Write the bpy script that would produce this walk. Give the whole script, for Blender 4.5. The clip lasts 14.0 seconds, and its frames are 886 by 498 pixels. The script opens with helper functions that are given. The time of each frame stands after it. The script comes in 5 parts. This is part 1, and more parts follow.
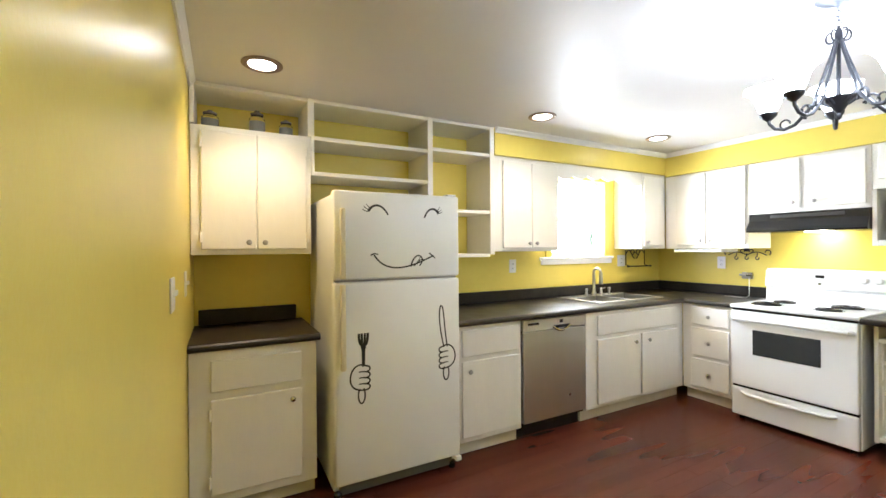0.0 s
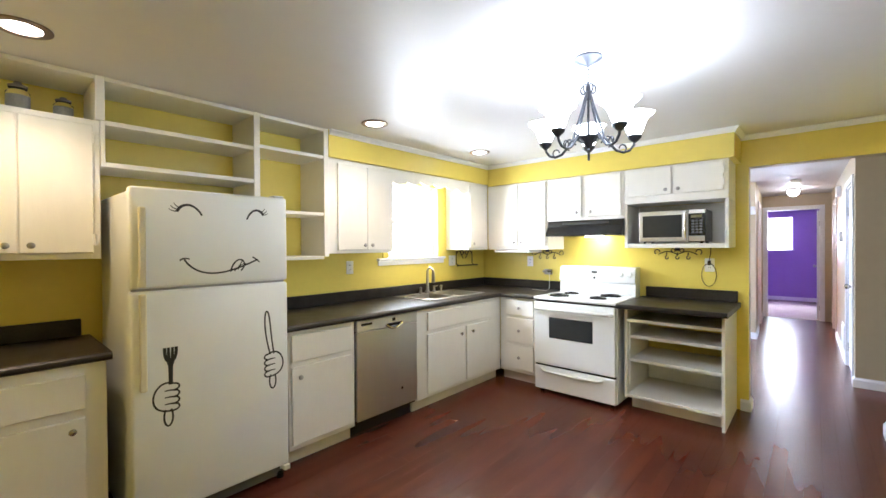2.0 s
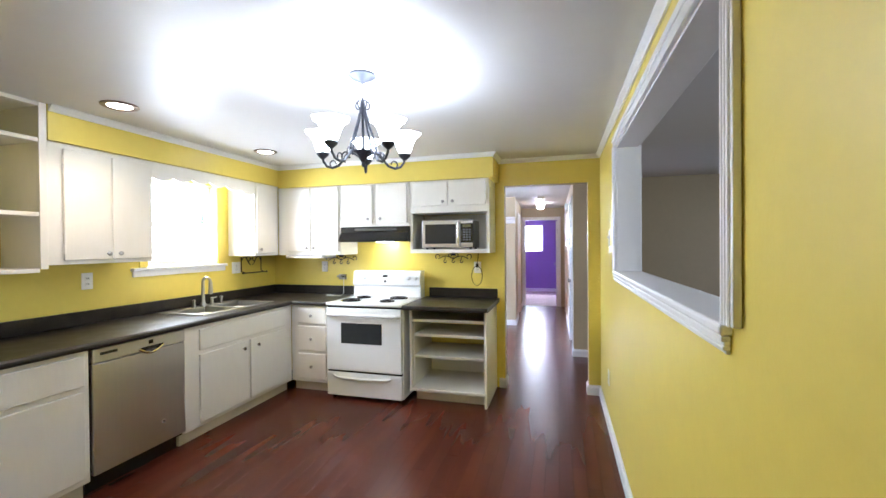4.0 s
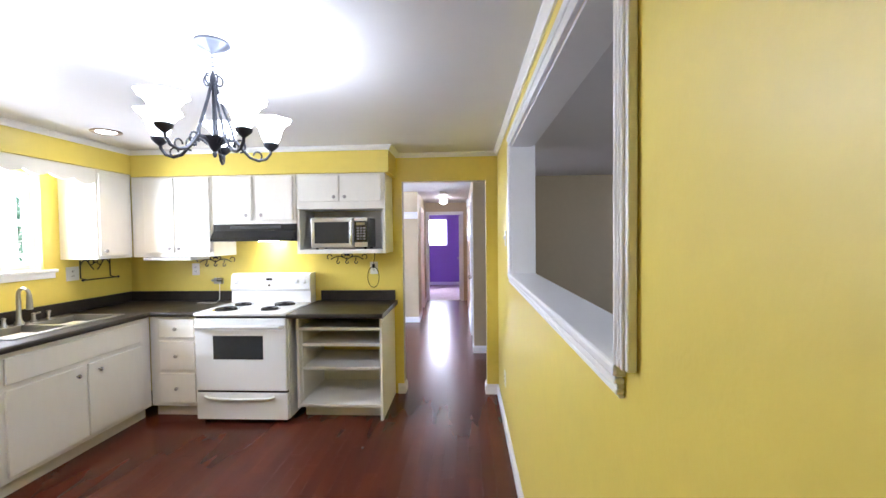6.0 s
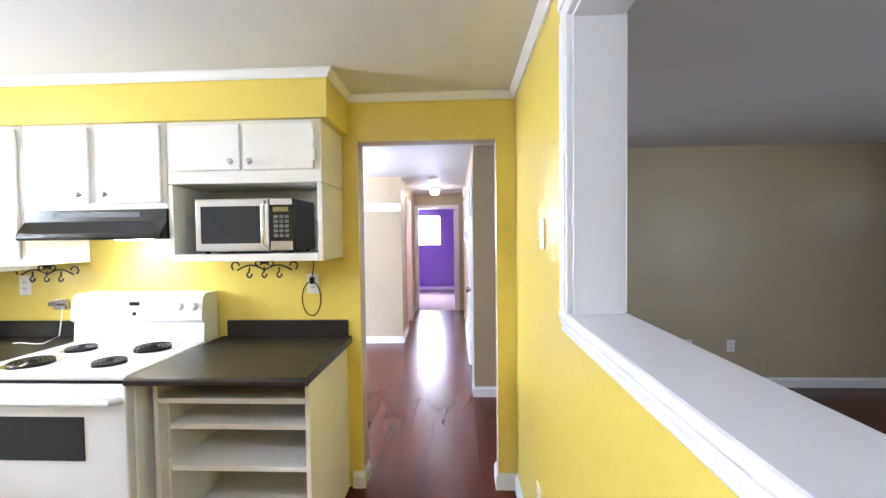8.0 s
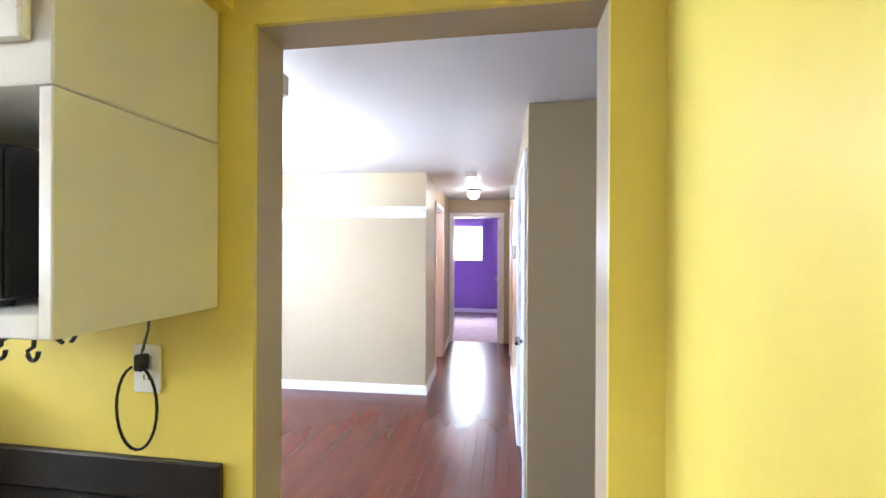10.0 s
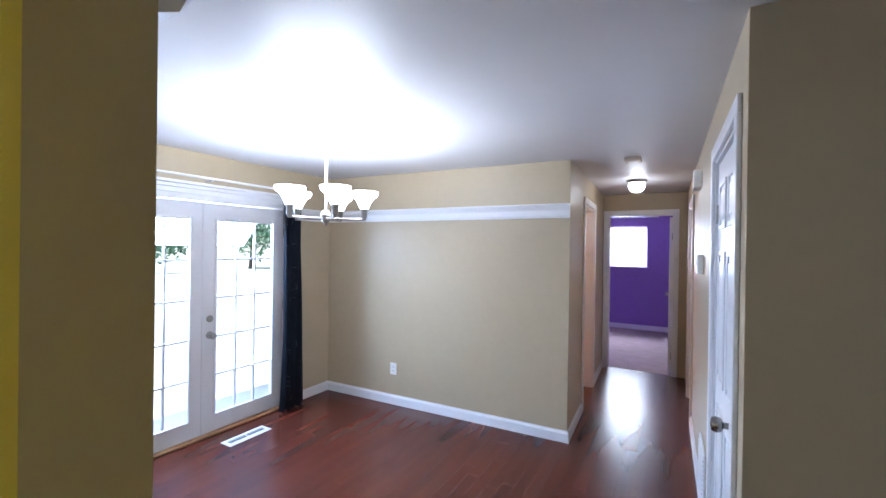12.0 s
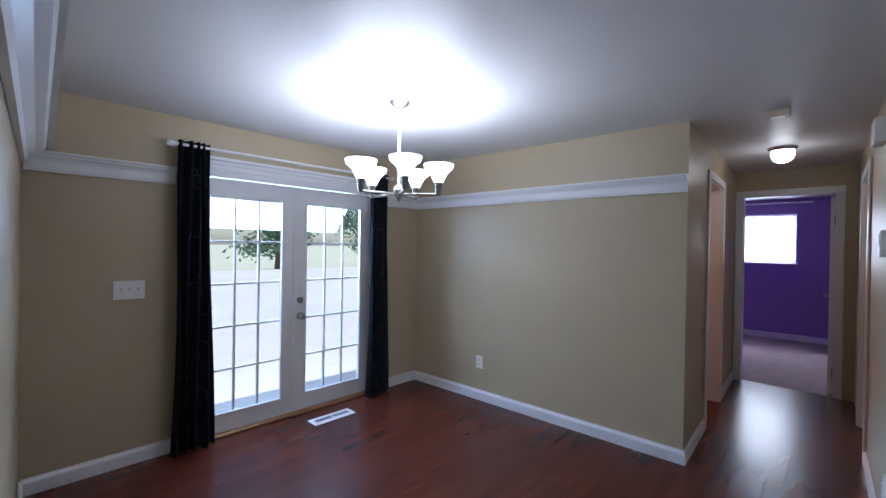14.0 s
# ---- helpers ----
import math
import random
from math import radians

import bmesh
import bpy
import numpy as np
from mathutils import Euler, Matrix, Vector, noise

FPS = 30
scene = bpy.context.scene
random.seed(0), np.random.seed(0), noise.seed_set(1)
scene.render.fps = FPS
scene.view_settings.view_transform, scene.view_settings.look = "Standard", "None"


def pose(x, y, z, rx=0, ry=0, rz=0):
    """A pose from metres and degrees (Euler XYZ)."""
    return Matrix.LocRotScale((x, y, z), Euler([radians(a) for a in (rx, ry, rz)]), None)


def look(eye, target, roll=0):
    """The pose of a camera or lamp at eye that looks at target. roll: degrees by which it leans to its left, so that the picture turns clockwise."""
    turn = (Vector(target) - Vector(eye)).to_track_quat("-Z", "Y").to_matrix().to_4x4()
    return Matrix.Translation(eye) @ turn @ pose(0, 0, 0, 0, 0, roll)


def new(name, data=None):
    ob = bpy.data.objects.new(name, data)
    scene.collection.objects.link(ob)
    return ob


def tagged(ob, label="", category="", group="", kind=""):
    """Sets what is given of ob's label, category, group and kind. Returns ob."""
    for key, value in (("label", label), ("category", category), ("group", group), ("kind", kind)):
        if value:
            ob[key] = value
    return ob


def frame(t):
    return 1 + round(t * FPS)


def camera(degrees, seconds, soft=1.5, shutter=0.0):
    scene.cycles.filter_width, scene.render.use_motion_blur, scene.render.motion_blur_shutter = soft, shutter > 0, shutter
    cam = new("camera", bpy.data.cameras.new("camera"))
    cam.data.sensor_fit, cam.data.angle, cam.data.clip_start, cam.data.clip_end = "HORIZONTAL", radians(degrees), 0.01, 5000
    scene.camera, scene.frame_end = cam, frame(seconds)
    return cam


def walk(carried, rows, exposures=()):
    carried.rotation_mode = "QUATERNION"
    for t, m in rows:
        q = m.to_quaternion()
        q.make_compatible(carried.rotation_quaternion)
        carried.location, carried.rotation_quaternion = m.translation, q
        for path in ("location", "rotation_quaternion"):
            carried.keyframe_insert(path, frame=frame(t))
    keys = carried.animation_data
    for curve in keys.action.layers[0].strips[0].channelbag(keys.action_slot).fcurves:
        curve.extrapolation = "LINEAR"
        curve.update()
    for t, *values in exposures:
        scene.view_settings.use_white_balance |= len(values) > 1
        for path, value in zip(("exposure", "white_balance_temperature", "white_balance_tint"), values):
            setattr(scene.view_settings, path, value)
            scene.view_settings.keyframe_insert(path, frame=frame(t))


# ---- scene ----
cam = camera(93.7, 14.0)
PATH = [
    (0, (0.039, 0.854, 1.378), (-1.726, 1.795, 1.375), -0.4),
    (0.5, (0.08, 0.886, 1.379), (-1.61, 1.956, 1.376), -0.4),
    (1, (0.124, 0.905, 1.391), (-1.47, 2.113, 1.383), -0.4),
    (1.5, (0.157, 0.904, 1.399), (-1.315, 2.259, 1.385), -0.3),
    (2, (0.183, 0.912, 1.405), (-1.149, 2.404, 1.39), -0.4),
    (2.5, (0.209, 0.939, 1.417), (-0.941, 2.575, 1.398), -0.4),
    (3, (0.255, 0.966, 1.425), (-0.692, 2.727, 1.405), -0.5),
    (3.5, (0.29, 0.976, 1.44), (-0.449, 2.834, 1.42), -0.4),
    (4, (0.322, 0.978, 1.449), (-0.221, 2.902, 1.432), -0.5),
    (4.2, (0.32, 0.979, 1.459), (-0.145, 2.924, 1.437), -0.5),
    (6.5, (0.395, 1.505, 1.518), (0.301, 3.501, 1.456), -0.6),
    (7, (0.377, 1.893, 1.518), (0.283, 3.89, 1.456), -0.5),
    (7.5, (0.375, 2.327, 1.506), (0.283, 4.324, 1.435), -0.6),
    (8, (0.376, 2.79, 1.492), (0.287, 4.787, 1.428), -0.7),
    (10.3, (0.365, 4.477, 1.531), (-0.021, 6.437, 1.536), 0.3),
    (10.5, (0.360, 4.588, 1.556), (-0.091, 6.533, 1.561), 0.3),
    (11, (0.339, 4.789, 1.611), (-0.288, 6.683, 1.598), 0.6),
    (11.5, (0.346, 4.943, 1.599), (-0.482, 6.756, 1.597), 0.6),
    (12, (0.303, 5.072, 1.579), (-0.672, 6.808, 1.572), 0.8),
    (12.5, (0.307, 5.154, 1.552), (-0.796, 6.813, 1.541), 0.8),
    (13, (0.297, 5.255, 1.506), (-0.921, 6.833, 1.497), 0.8),
    (13.5, (0.285, 5.337, 1.478), (-1.023, 6.844, 1.464), 0.9),
    (14, (0.272, 5.382, 1.444), (-1.103, 6.834, 1.43), 0.9),
]
walk(cam, [(t, look(eye, target, roll)) for t, eye, target, roll in PATH],
     exposures=[(0, 2.1, 6050, 10), (4, 1.8, 5750, 11), (6.5, 1.88, 5800, 16), (8, 2.2, 5800, 14), (10.5, 1.95, 5950, 10), (11, 1.75, 5850, 10), (11.5, 1.4, 5700, 10), (12, 0.95, 5600, 10), (12.5, 0.5, 5550, 10), (14, -0.15, 5600, 10)])

# ---- world and large lights ----
CEIL = 2.31
world = bpy.data.worlds.new("sky")
scene.world = world
world.use_nodes = True
wn = world.node_tree
sky = wn.nodes.new("ShaderNodeTexSky")
sky.sky_type, sky.sun_disc = "NISHITA", False
sky.sun_elevation, sky.sun_rotation = radians(57), radians(178)
wn.nodes["Background"].inputs[1].default_value = 0.15
wn.links.new(sky.outputs[0], wn.nodes["Background"].inputs[0])
sun = new("sun", bpy.data.lights.new("sun", "SUN"))
sun.data.energy, sun.data.angle, sun.data.color = 5.0, radians(0.5), (1.0, 0.95, 0.88)
sun.matrix_basis = look((0.5, -9, 20), (0, 4, 0))


def lamp(name, loc, watts, color, radius=0.035):
    ob = new(name, bpy.data.lights.new(name, "POINT"))
    ob.location, ob.data.energy, ob.data.color, ob.data.shadow_soft_size = loc, watts, color, radius
    return ob


def opening_light(name, eye, target, sx, sy, watts, color):
    ob = new(name, bpy.data.lights.new(name, "AREA"))
    ob.data.shape, ob.data.size, ob.data.size_y = "RECTANGLE", sx, sy
    ob.data.energy, ob.data.color = watts, color
    ob.matrix_basis = look(eye, target)
    return ob


opening_light("kitchen_window_light", (-3.13, 3.96, 1.665), (0, 3.96, 1.665), 0.70, 0.73, 14, (0.93, 0.97, 1.0))
opening_light("bedroom_window_light", (-0.83, 14.262, 1.655), (-0.83, 10, 1.655), 1.15, 0.74, 80, (0.93, 0.96, 1.0))
opening_light("living_window_light", (4.70, 2.3, 1.4), (0, 3.2, 1.3), 2.1, 1.15, 16, (0.85, 0.93, 1.0))
opening_light("french_door_light", (-3.35, 7.0, 1.75), (-1.5, 7.0, 0.0), 1.5, 0.5, 55, (0.55, 0.72, 1.0))

# ---- materials ----
def mat(name, color, rough=0.5, metal=0.0, grain=0.06, scale=30.0, bump=0.1, bump_scale=150.0, stretch=(1, 1, 1),
        dark=None, spread=0.5, coat=0.0, emit=0.0, spec=0.5, wear=0.12):
    m = bpy.data.materials.new(name)
    m.use_nodes = True
    nt = m.node_tree
    b = nt.nodes["Principled BSDF"]
    b.inputs["Metallic"].default_value = metal
    b.inputs["Specular IOR Level"].default_value = spec
    b.inputs["Coat Weight"].default_value = coat
    b.inputs["Coat Roughness"].default_value = 0.15
    tc = nt.nodes.new("ShaderNodeTexCoord")
    mp = nt.nodes.new("ShaderNodeMapping")
    mp.inputs["Scale"].default_value = stretch
    geo = nt.nodes.new("ShaderNodeNewGeometry")
    nt.links.new(geo.outputs["Position"], mp.inputs["Vector"])
    n1 = nt.nodes.new("ShaderNodeTexNoise")
    n1.inputs["Scale"].default_value, n1.inputs["Detail"].default_value = scale, 6
    nt.links.new(mp.outputs[0], n1.inputs["Vector"])
    n2 = nt.nodes.new("ShaderNodeTexNoise")
    n2.inputs["Scale"].default_value, n2.inputs["Detail"].default_value = scale * 0.07, 3
    nt.links.new(mp.outputs[0], n2.inputs["Vector"])
    ad = nt.nodes.new("ShaderNodeMath")
    ad.operation = "MULTIPLY_ADD"
    ad.inputs[1].default_value = 0.6
    sc = nt.nodes.new("ShaderNodeMath")
    sc.operation = "MULTIPLY"
    sc.inputs[1].default_value = 0.4
    nt.links.new(n1.outputs[0], sc.inputs[0])
    nt.links.new(n2.outputs[0], ad.inputs[0])
    nt.links.new(sc.outputs[0], ad.inputs[2])
    rp = nt.nodes.new("ShaderNodeValToRGB")
    lo = dark or tuple(c * (1 - grain) for c in color)
    hi = color if dark else tuple(min(1, c * (1 + grain)) for c in color)
    rp.color_ramp.elements[0].position, rp.color_ramp.elements[1].position = 0.5 - spread / 2, 0.5 + spread / 2
    rp.color_ramp.elements[0].color, rp.color_ramp.elements[1].color = (*lo, 1), (*hi, 1)
    nt.links.new(ad.outputs[0], rp.inputs[0])
    nt.links.new(rp.outputs[0], b.inputs["Base Color"])
    mr = nt.nodes.new("ShaderNodeMapRange")
    mr.inputs["To Min"].default_value, mr.inputs["To Max"].default_value = rough * (1 - wear), min(1, rough * (1 + wear))
    nt.links.new(n2.outputs[0], mr.inputs[0])
    nt.links.new(mr.outputs[0], b.inputs["Roughness"])
    if bump:
        n3 = nt.nodes.new("ShaderNodeTexNoise")
        n3.inputs["Scale"].default_value, n3.inputs["Detail"].default_value = bump_scale, 4
        nt.links.new(mp.outputs[0], n3.inputs["Vector"])
        bp = nt.nodes.new("ShaderNodeBump")
        bp.inputs["Strength"].default_value, bp.inputs["Distance"].default_value = bump, 0.004
        nt.links.new(n3.outputs[0], bp.inputs["Height"])
        nt.links.new(bp.outputs[0], b.inputs["Normal"])
    if emit:
        b.inputs["Emission Color"].default_value = (*color, 1)
        b.inputs["Emission Strength"].default_value = emit
    return m


def glass_mat(name, rough=0.0, tint=(1, 1, 1)):
    m = bpy.data.materials.new(name)
    m.use_nodes = True
    b = m.node_tree.nodes["Principled BSDF"]
    b.inputs["Base Color"].default_value = (*tint, 1)
    b.inputs["Transmission Weight"].default_value, b.inputs["Roughness"].default_value, b.inputs["IOR"].default_value = 1, rough, 1.1
    return m


YELLOW = mat("yellow_paint", (0.75, 0.605, 0.12), 0.34, grain=0.05, scale=18, bump=0.12, bump_scale=90)
BEIGE = mat("beige_paint", (0.47, 0.385, 0.255), 0.42, grain=0.05, scale=18, bump=0.1, bump_scale=90)
PURPLE = mat("purple_paint", (0.29, 0.15, 0.50), 0.5, grain=0.06, scale=16)
WHITE = mat("white_wall_paint", (0.78, 0.77, 0.75), 0.5, grain=0.03, scale=14)
CEILING = mat("ceiling_paint", (0.66, 0.65, 0.66), 0.48, grain=0.03, scale=8, bump=0.06, bump_scale=40, spec=0.35)
TRIM = mat("white_trim_paint", (0.80, 0.80, 0.82), 0.32, grain=0.03, scale=25, bump=0.05)
CAB = mat("white_cabinet_paint", (0.80, 0.78, 0.73), 0.36, grain=0.04, scale=22, bump=0.12, bump_scale=60, stretch=(1, 1, 0.3))
# toe kicks: darker off-white than the cabinets, tone varying more
TOE = mat("darker_toe_kick", (0.62, 0.58, 0.50), 0.5, grain=0.1, scale=20)


def wood_floor(name):
    """Dark red-brown strips along y: tone by strip, long grain, worn satin gloss."""
    m = bpy.data.materials.new(name)
    m.use_nodes = True
    nt = m.node_tree
    b = nt.nodes["Principled BSDF"]

    def node(kind, op=None, **values):
        n = nt.nodes.new(kind)
        if op:
            n.operation = op
        for k, v in values.items():
            n.inputs[k].default_value = v
        return n

    def math_(op, a, c, d=0.0):
        n = node("ShaderNodeMath", op)
        for k, v in enumerate((a, c, d)):
            if isinstance(v, (int, float)):
                n.inputs[k].default_value = v
            else:
                nt.links.new(v, n.inputs[k])
        return n.outputs[0]
    geo = nt.nodes.new("ShaderNodeNewGeometry")
    info = nt.nodes.new("ShaderNodeObjectInfo")
    tone = math_("FRACT", math_("ADD", info.outputs["Random"], geo.outputs["Random Per Island"]), 0.0)

    def noise(stretch, scale, detail):
        mp = node("ShaderNodeMapping", Scale=stretch)
        nt.links.new(geo.outputs["Position"], mp.inputs["Vector"])
        n = node("ShaderNodeTexNoise", Scale=scale, Detail=detail)
        nt.links.new(mp.outputs[0], n.inputs["Vector"])
        return n.outputs[0]
    grain = noise((1, 0.11, 1), 13.0, 0.0)
    patch = noise((1, 0.11, 1), 3.0, 1.0)
    cloud = noise((1, 0.6, 1), 1.7, 0.0)
    mix = math_("MULTIPLY_ADD", tone, 0.075, math_("MULTIPLY_ADD", grain, 0.22, math_("MULTIPLY_ADD", patch, 0.34, math_("MULTIPLY", cloud, 0.16))))
    ramp = nt.nodes.new("ShaderNodeValToRGB")
    el = ramp.color_ramp.elements
    el[0].position, el[1].position = 0.15, 0.75
    el[0].color, el[1].color = (0.040, 0.010, 0.007, 1), (0.150, 0.036, 0.019, 1)
    nt.links.new(mix, ramp.inputs[0])
    nt.links.new(ramp.outputs[0], b.inputs["Base Color"])
    b.inputs["Roughness"].default_value = 0.27
    b.inputs["Specular IOR Level"].default_value = 0.30
    return m


FLOOR = wood_floor("red_brown_wood_floor")
COUNTER = mat("dark_laminate", (0.034, 0.027, 0.023), 0.38, dark=(0.009, 0.008, 0.008), spread=0.4, scale=120, bump=0.05, wear=0.25, spec=0.35)
ENAMEL = mat("white_enamel", (0.80, 0.82, 0.84), 0.22, grain=0.02, scale=12, bump=0.03, bump_scale=300)
FRIDGE = mat("white_textured_steel", (0.80, 0.81, 0.80), 0.38, grain=0.02, scale=10, bump=0.16, bump_scale=320)
STEEL = mat("brushed_steel", (0.56, 0.55, 0.53), 0.36, metal=1, grain=0.06, scale=60, stretch=(1, 1, 0.03), bump=0.05, bump_scale=200)
CHROME = mat("polished_chrome", (0.75, 0.75, 0.76), 0.12, metal=1, grain=0.02, bump=0)
NICKEL = mat("satin_nickel", (0.42, 0.41, 0.40), 0.28, metal=1, grain=0.05, bump=0)
IRON = mat("dark_wrought_iron", (0.030, 0.032, 0.040), 0.38, metal=0.6, grain=0.2, scale=60, bump=0.1)
PEWTER = mat("grey_pewter", (0.07, 0.075, 0.09), 0.42, metal=0.5, grain=0.1, scale=40, bump=0)
BLACK = mat("black_plastic", (0.012, 0.012, 0.013), 0.25, grain=0.1, bump=0.03)
INK = mat("black_vinyl_decal", (0.015, 0.015, 0.016), 0.45, grain=0.1, bump=0)
OVENGLASS = mat("dark_oven_glass", (0.035, 0.038, 0.042), 0.16, grain=0.1, bump=0, spec=0.3)
GLASS = glass_mat("clear_glass")
PLATE = mat("ivory_switch_plastic", (0.84, 0.83, 0.81), 0.35, grain=0.02, bump=0)
CURTAIN = mat("navy_woven_curtain", (0.034, 0.043, 0.062), 0.85, dark=(0.012, 0.015, 0.026), scale=120, stretch=(1, 1, 0.5), bump=0.3, bump_scale=400, spec=0.2)
STITCH = mat("grey_curtain_stitch", (0.16, 0.18, 0.20), 0.7, grain=0.1, bump=0)
CARPET = mat("mauve_carpet", (0.36, 0.27, 0.29), 0.95, grain=0.2, scale=90, bump=0.6, bump_scale=260, spec=0.1)
OAK = mat("warm_oak", (0.42, 0.23, 0.10), 0.4, dark=(0.28, 0.14, 0.06), scale=40, stretch=(1, 1, 0.1))
PEACH = mat("peach_paint", (0.68, 0.42, 0.24), 0.5, grain=0.05)
SHADE = mat("frosted_glass_shade", (1.0, 0.98, 0.97), 0.4, grain=0.01, bump=0, emit=6.0)
SHADE_K = mat("bright_frosted_glass_shade", (0.93, 0.96, 1.0), 0.4, grain=0.01, bump=0, emit=7.2)
BULB = mat("lit_bulb", (1.0, 0.95, 0.86), 0.4, grain=0.01, bump=0, emit=14.0)
TRIMRING = mat("bronze_trim_ring", (0.26, 0.19, 0.14), 0.35, metal=0.7, grain=0.1, bump=0)
BLIND = mat("white_blind_slat", (0.85, 0.86, 0.88), 0.5, grain=0.02, bump=0)
bt = BLIND.node_tree
through_light, blend = bt.nodes.new("ShaderNodeBsdfTranslucent"), bt.nodes.new("ShaderNodeMixShader")
through_light.inputs[0].default_value, blend.inputs[0].default_value = (0.88, 0.90, 0.92, 1), 0.5
bt.links.new(bt.nodes["Principled BSDF"].outputs[0], blend.inputs[1])
bt.links.new(through_light.outputs[0], blend.inputs[2])
bt.links.new(blend.outputs[0], bt.nodes["Material Output"].inputs[0])
CANDLE1 = mat("red_brown_wax", (0.22, 0.05, 0.03), 0.5, grain=0.1, bump=0)
CANDLE2 = mat("grey_green_wax", (0.30, 0.33, 0.30), 0.5, grain=0.1, bump=0)
CANDLE3 = mat("blue_grey_wax", (0.17, 0.23, 0.30), 0.5, grain=0.1, bump=0)
PAPER = mat("printed_jar_label", (0.22, 0.22, 0.20), 0.7, grain=0.3, scale=120, bump=0)
# grass colour lightened to imitate the blown-out daylight on the ground
LAWN = mat("glare_pale_lawn", (0.56, 0.57, 0.46), 0.95, dark=(0.48, 0.50, 0.36), scale=3, bump=0.4, bump_scale=30, spec=0.1)
CONCRETE = mat("pale_concrete", (0.58, 0.57, 0.55), 0.85, grain=0.12, scale=6)
BARK = mat("bark", (0.10, 0.07, 0.05), 0.9, grain=0.3, scale=12, bump=0.5, bump_scale=20)
LEAF = mat("green_foliage", (0.10, 0.18, 0.11), 0.7, dark=(0.05, 0.11, 0.06), scale=2, bump=0)
SIDING = mat("grey_siding", (0.45, 0.46, 0.46), 0.6, grain=0.06)


# ---- mesh helpers ----
ORIGIN = {}


def thing(name, loc, label, category, group="", kind=""):
    ob = new(name)
    ob.location, ob.empty_display_size = loc, 0.1
    ORIGIN[ob.name] = Vector(loc)
    return tagged(ob, label, category, group, kind)


def part(name, bm, material, parent=None, label="", smooth=False):
    me = bpy.data.meshes.new(name)
    o = ORIGIN.get(parent.name, Vector((0, 0, 0))) if parent else Vector((0, 0, 0))
    bmesh.ops.recalc_face_normals(bm, faces=bm.faces)
    if o.length:
        bmesh.ops.translate(bm, verts=bm.verts, vec=-o)
    for f in bm.faces:
        f.smooth = smooth
    bm.to_mesh(me)
    bm.free()
    if smooth:
        me.set_sharp_from_angle(angle=radians(40))
    me.materials.append(material)
    ob = new(name, me)
    if parent:
        ob.parent = parent
        ORIGIN[ob.name] = o
    return tagged(ob, label)


def solid(name, bm, material, label, category, group="", kind="", smooth=False):
    """A thing of one mesh, with its origin at its base."""
    c = [v.co for v in bm.verts]
    base = Vector((sum(v.x for v in c) / len(c), sum(v.y for v in c) / len(c), min(v.z for v in c)))
    bmesh.ops.translate(bm, verts=bm.verts, vec=-base)
    ob = part(name, bm, material, None, "", smooth)
    ob.location = base
    return tagged(ob, label, category, group, kind)


def box(bm, x0, x1, y0, y1, z0, z1, bevel=0.0, seg=1):
    vs = [bm.verts.new((x, y, z)) for x in sorted((x0, x1)) for y in sorted((y0, y1)) for z in sorted((z0, z1))]
    fs = [bm.faces.new([vs[i] for i in q]) for q in ((0, 1, 3, 2), (4, 6, 7, 5), (0, 4, 5, 1), (2, 3, 7, 6), (0, 2, 6, 4), (1, 5, 7, 3))]
    if bevel:
        es = list({e for f in fs for e in f.edges})
        bmesh.ops.bevel(bm, geom=es, offset=bevel, segments=seg, affect="EDGES", profile=0.5)
    return bm


def B(*a, bevel=0.0, seg=1):
    return box(bmesh.new(), *a, bevel=bevel, seg=seg)


def prism(bm, pts, z0, z1):
    lo = [bm.verts.new((x, y, z0)) for x, y in pts]
    hi = [bm.verts.new((x, y, z1)) for x, y in pts]
    n = len(pts)
    bm.faces.new(lo[::-1])
    bm.faces.new(hi)
    for i in range(n):
        bm.faces.new((lo[i], lo[(i + 1) % n], hi[(i + 1) % n], hi[i]))
    return bm


def lathe(bm, prof, m=Matrix(), segs=24, wave=0.0, waves=0):
    rings = []
    for r, z in prof:
        ring = []
        for i in range(segs):
            a = 2 * math.pi * i / segs
            k = r * (1 + wave * math.cos(waves * a) * (z - prof[0][1]) / max(1e-6, prof[-1][1] - prof[0][1])) if waves else r
            ring.append(bm.verts.new(m @ Vector((k * math.cos(a), k * math.sin(a), z))))
        rings.append(ring)
    for a, b in zip(rings, rings[1:]):
        for i in range(segs):
            bm.faces.new((a[i], a[(i + 1) % segs], b[(i + 1) % segs], b[i]))
    if prof[0][0] > 1e-5:
        bm.faces.new(rings[0][::-1])
    if prof[-1][0] > 1e-5 and not waves:
        bm.faces.new(rings[-1])
    return bm


def tube(bm, pts, r, segs=8, r_end=None):
    pts = [Vector(p) for p in pts]
    rings = []
    up = Vector((0.123, 0.37, 0.92)).normalized()
    for i, p in enumerate(pts):
        d = (pts[min(i + 1, len(pts) - 1)] - pts[max(i - 1, 0)]).normalized()
        s = d.cross(up)
        s = s.normalized() if s.length > 1e-4 else Vector((1, 0, 0))
        u = s.cross(d)
        rr = r if r_end is None else r + (r_end - r) * i / (len(pts) - 1)
        rings.append([bm.verts.new(p + rr * (math.cos(2 * math.pi * k / segs) * s + math.sin(2 * math.pi * k / segs) * u)) for k in range(segs)])
    for a, b in zip(rings, rings[1:]):
        for k in range(segs):
            bm.faces.new((a[k], a[(k + 1) % segs], b[(k + 1) % segs], b[k]))
    bm.faces.new(rings[0][::-1])
    bm.faces.new(rings[-1])
    return bm


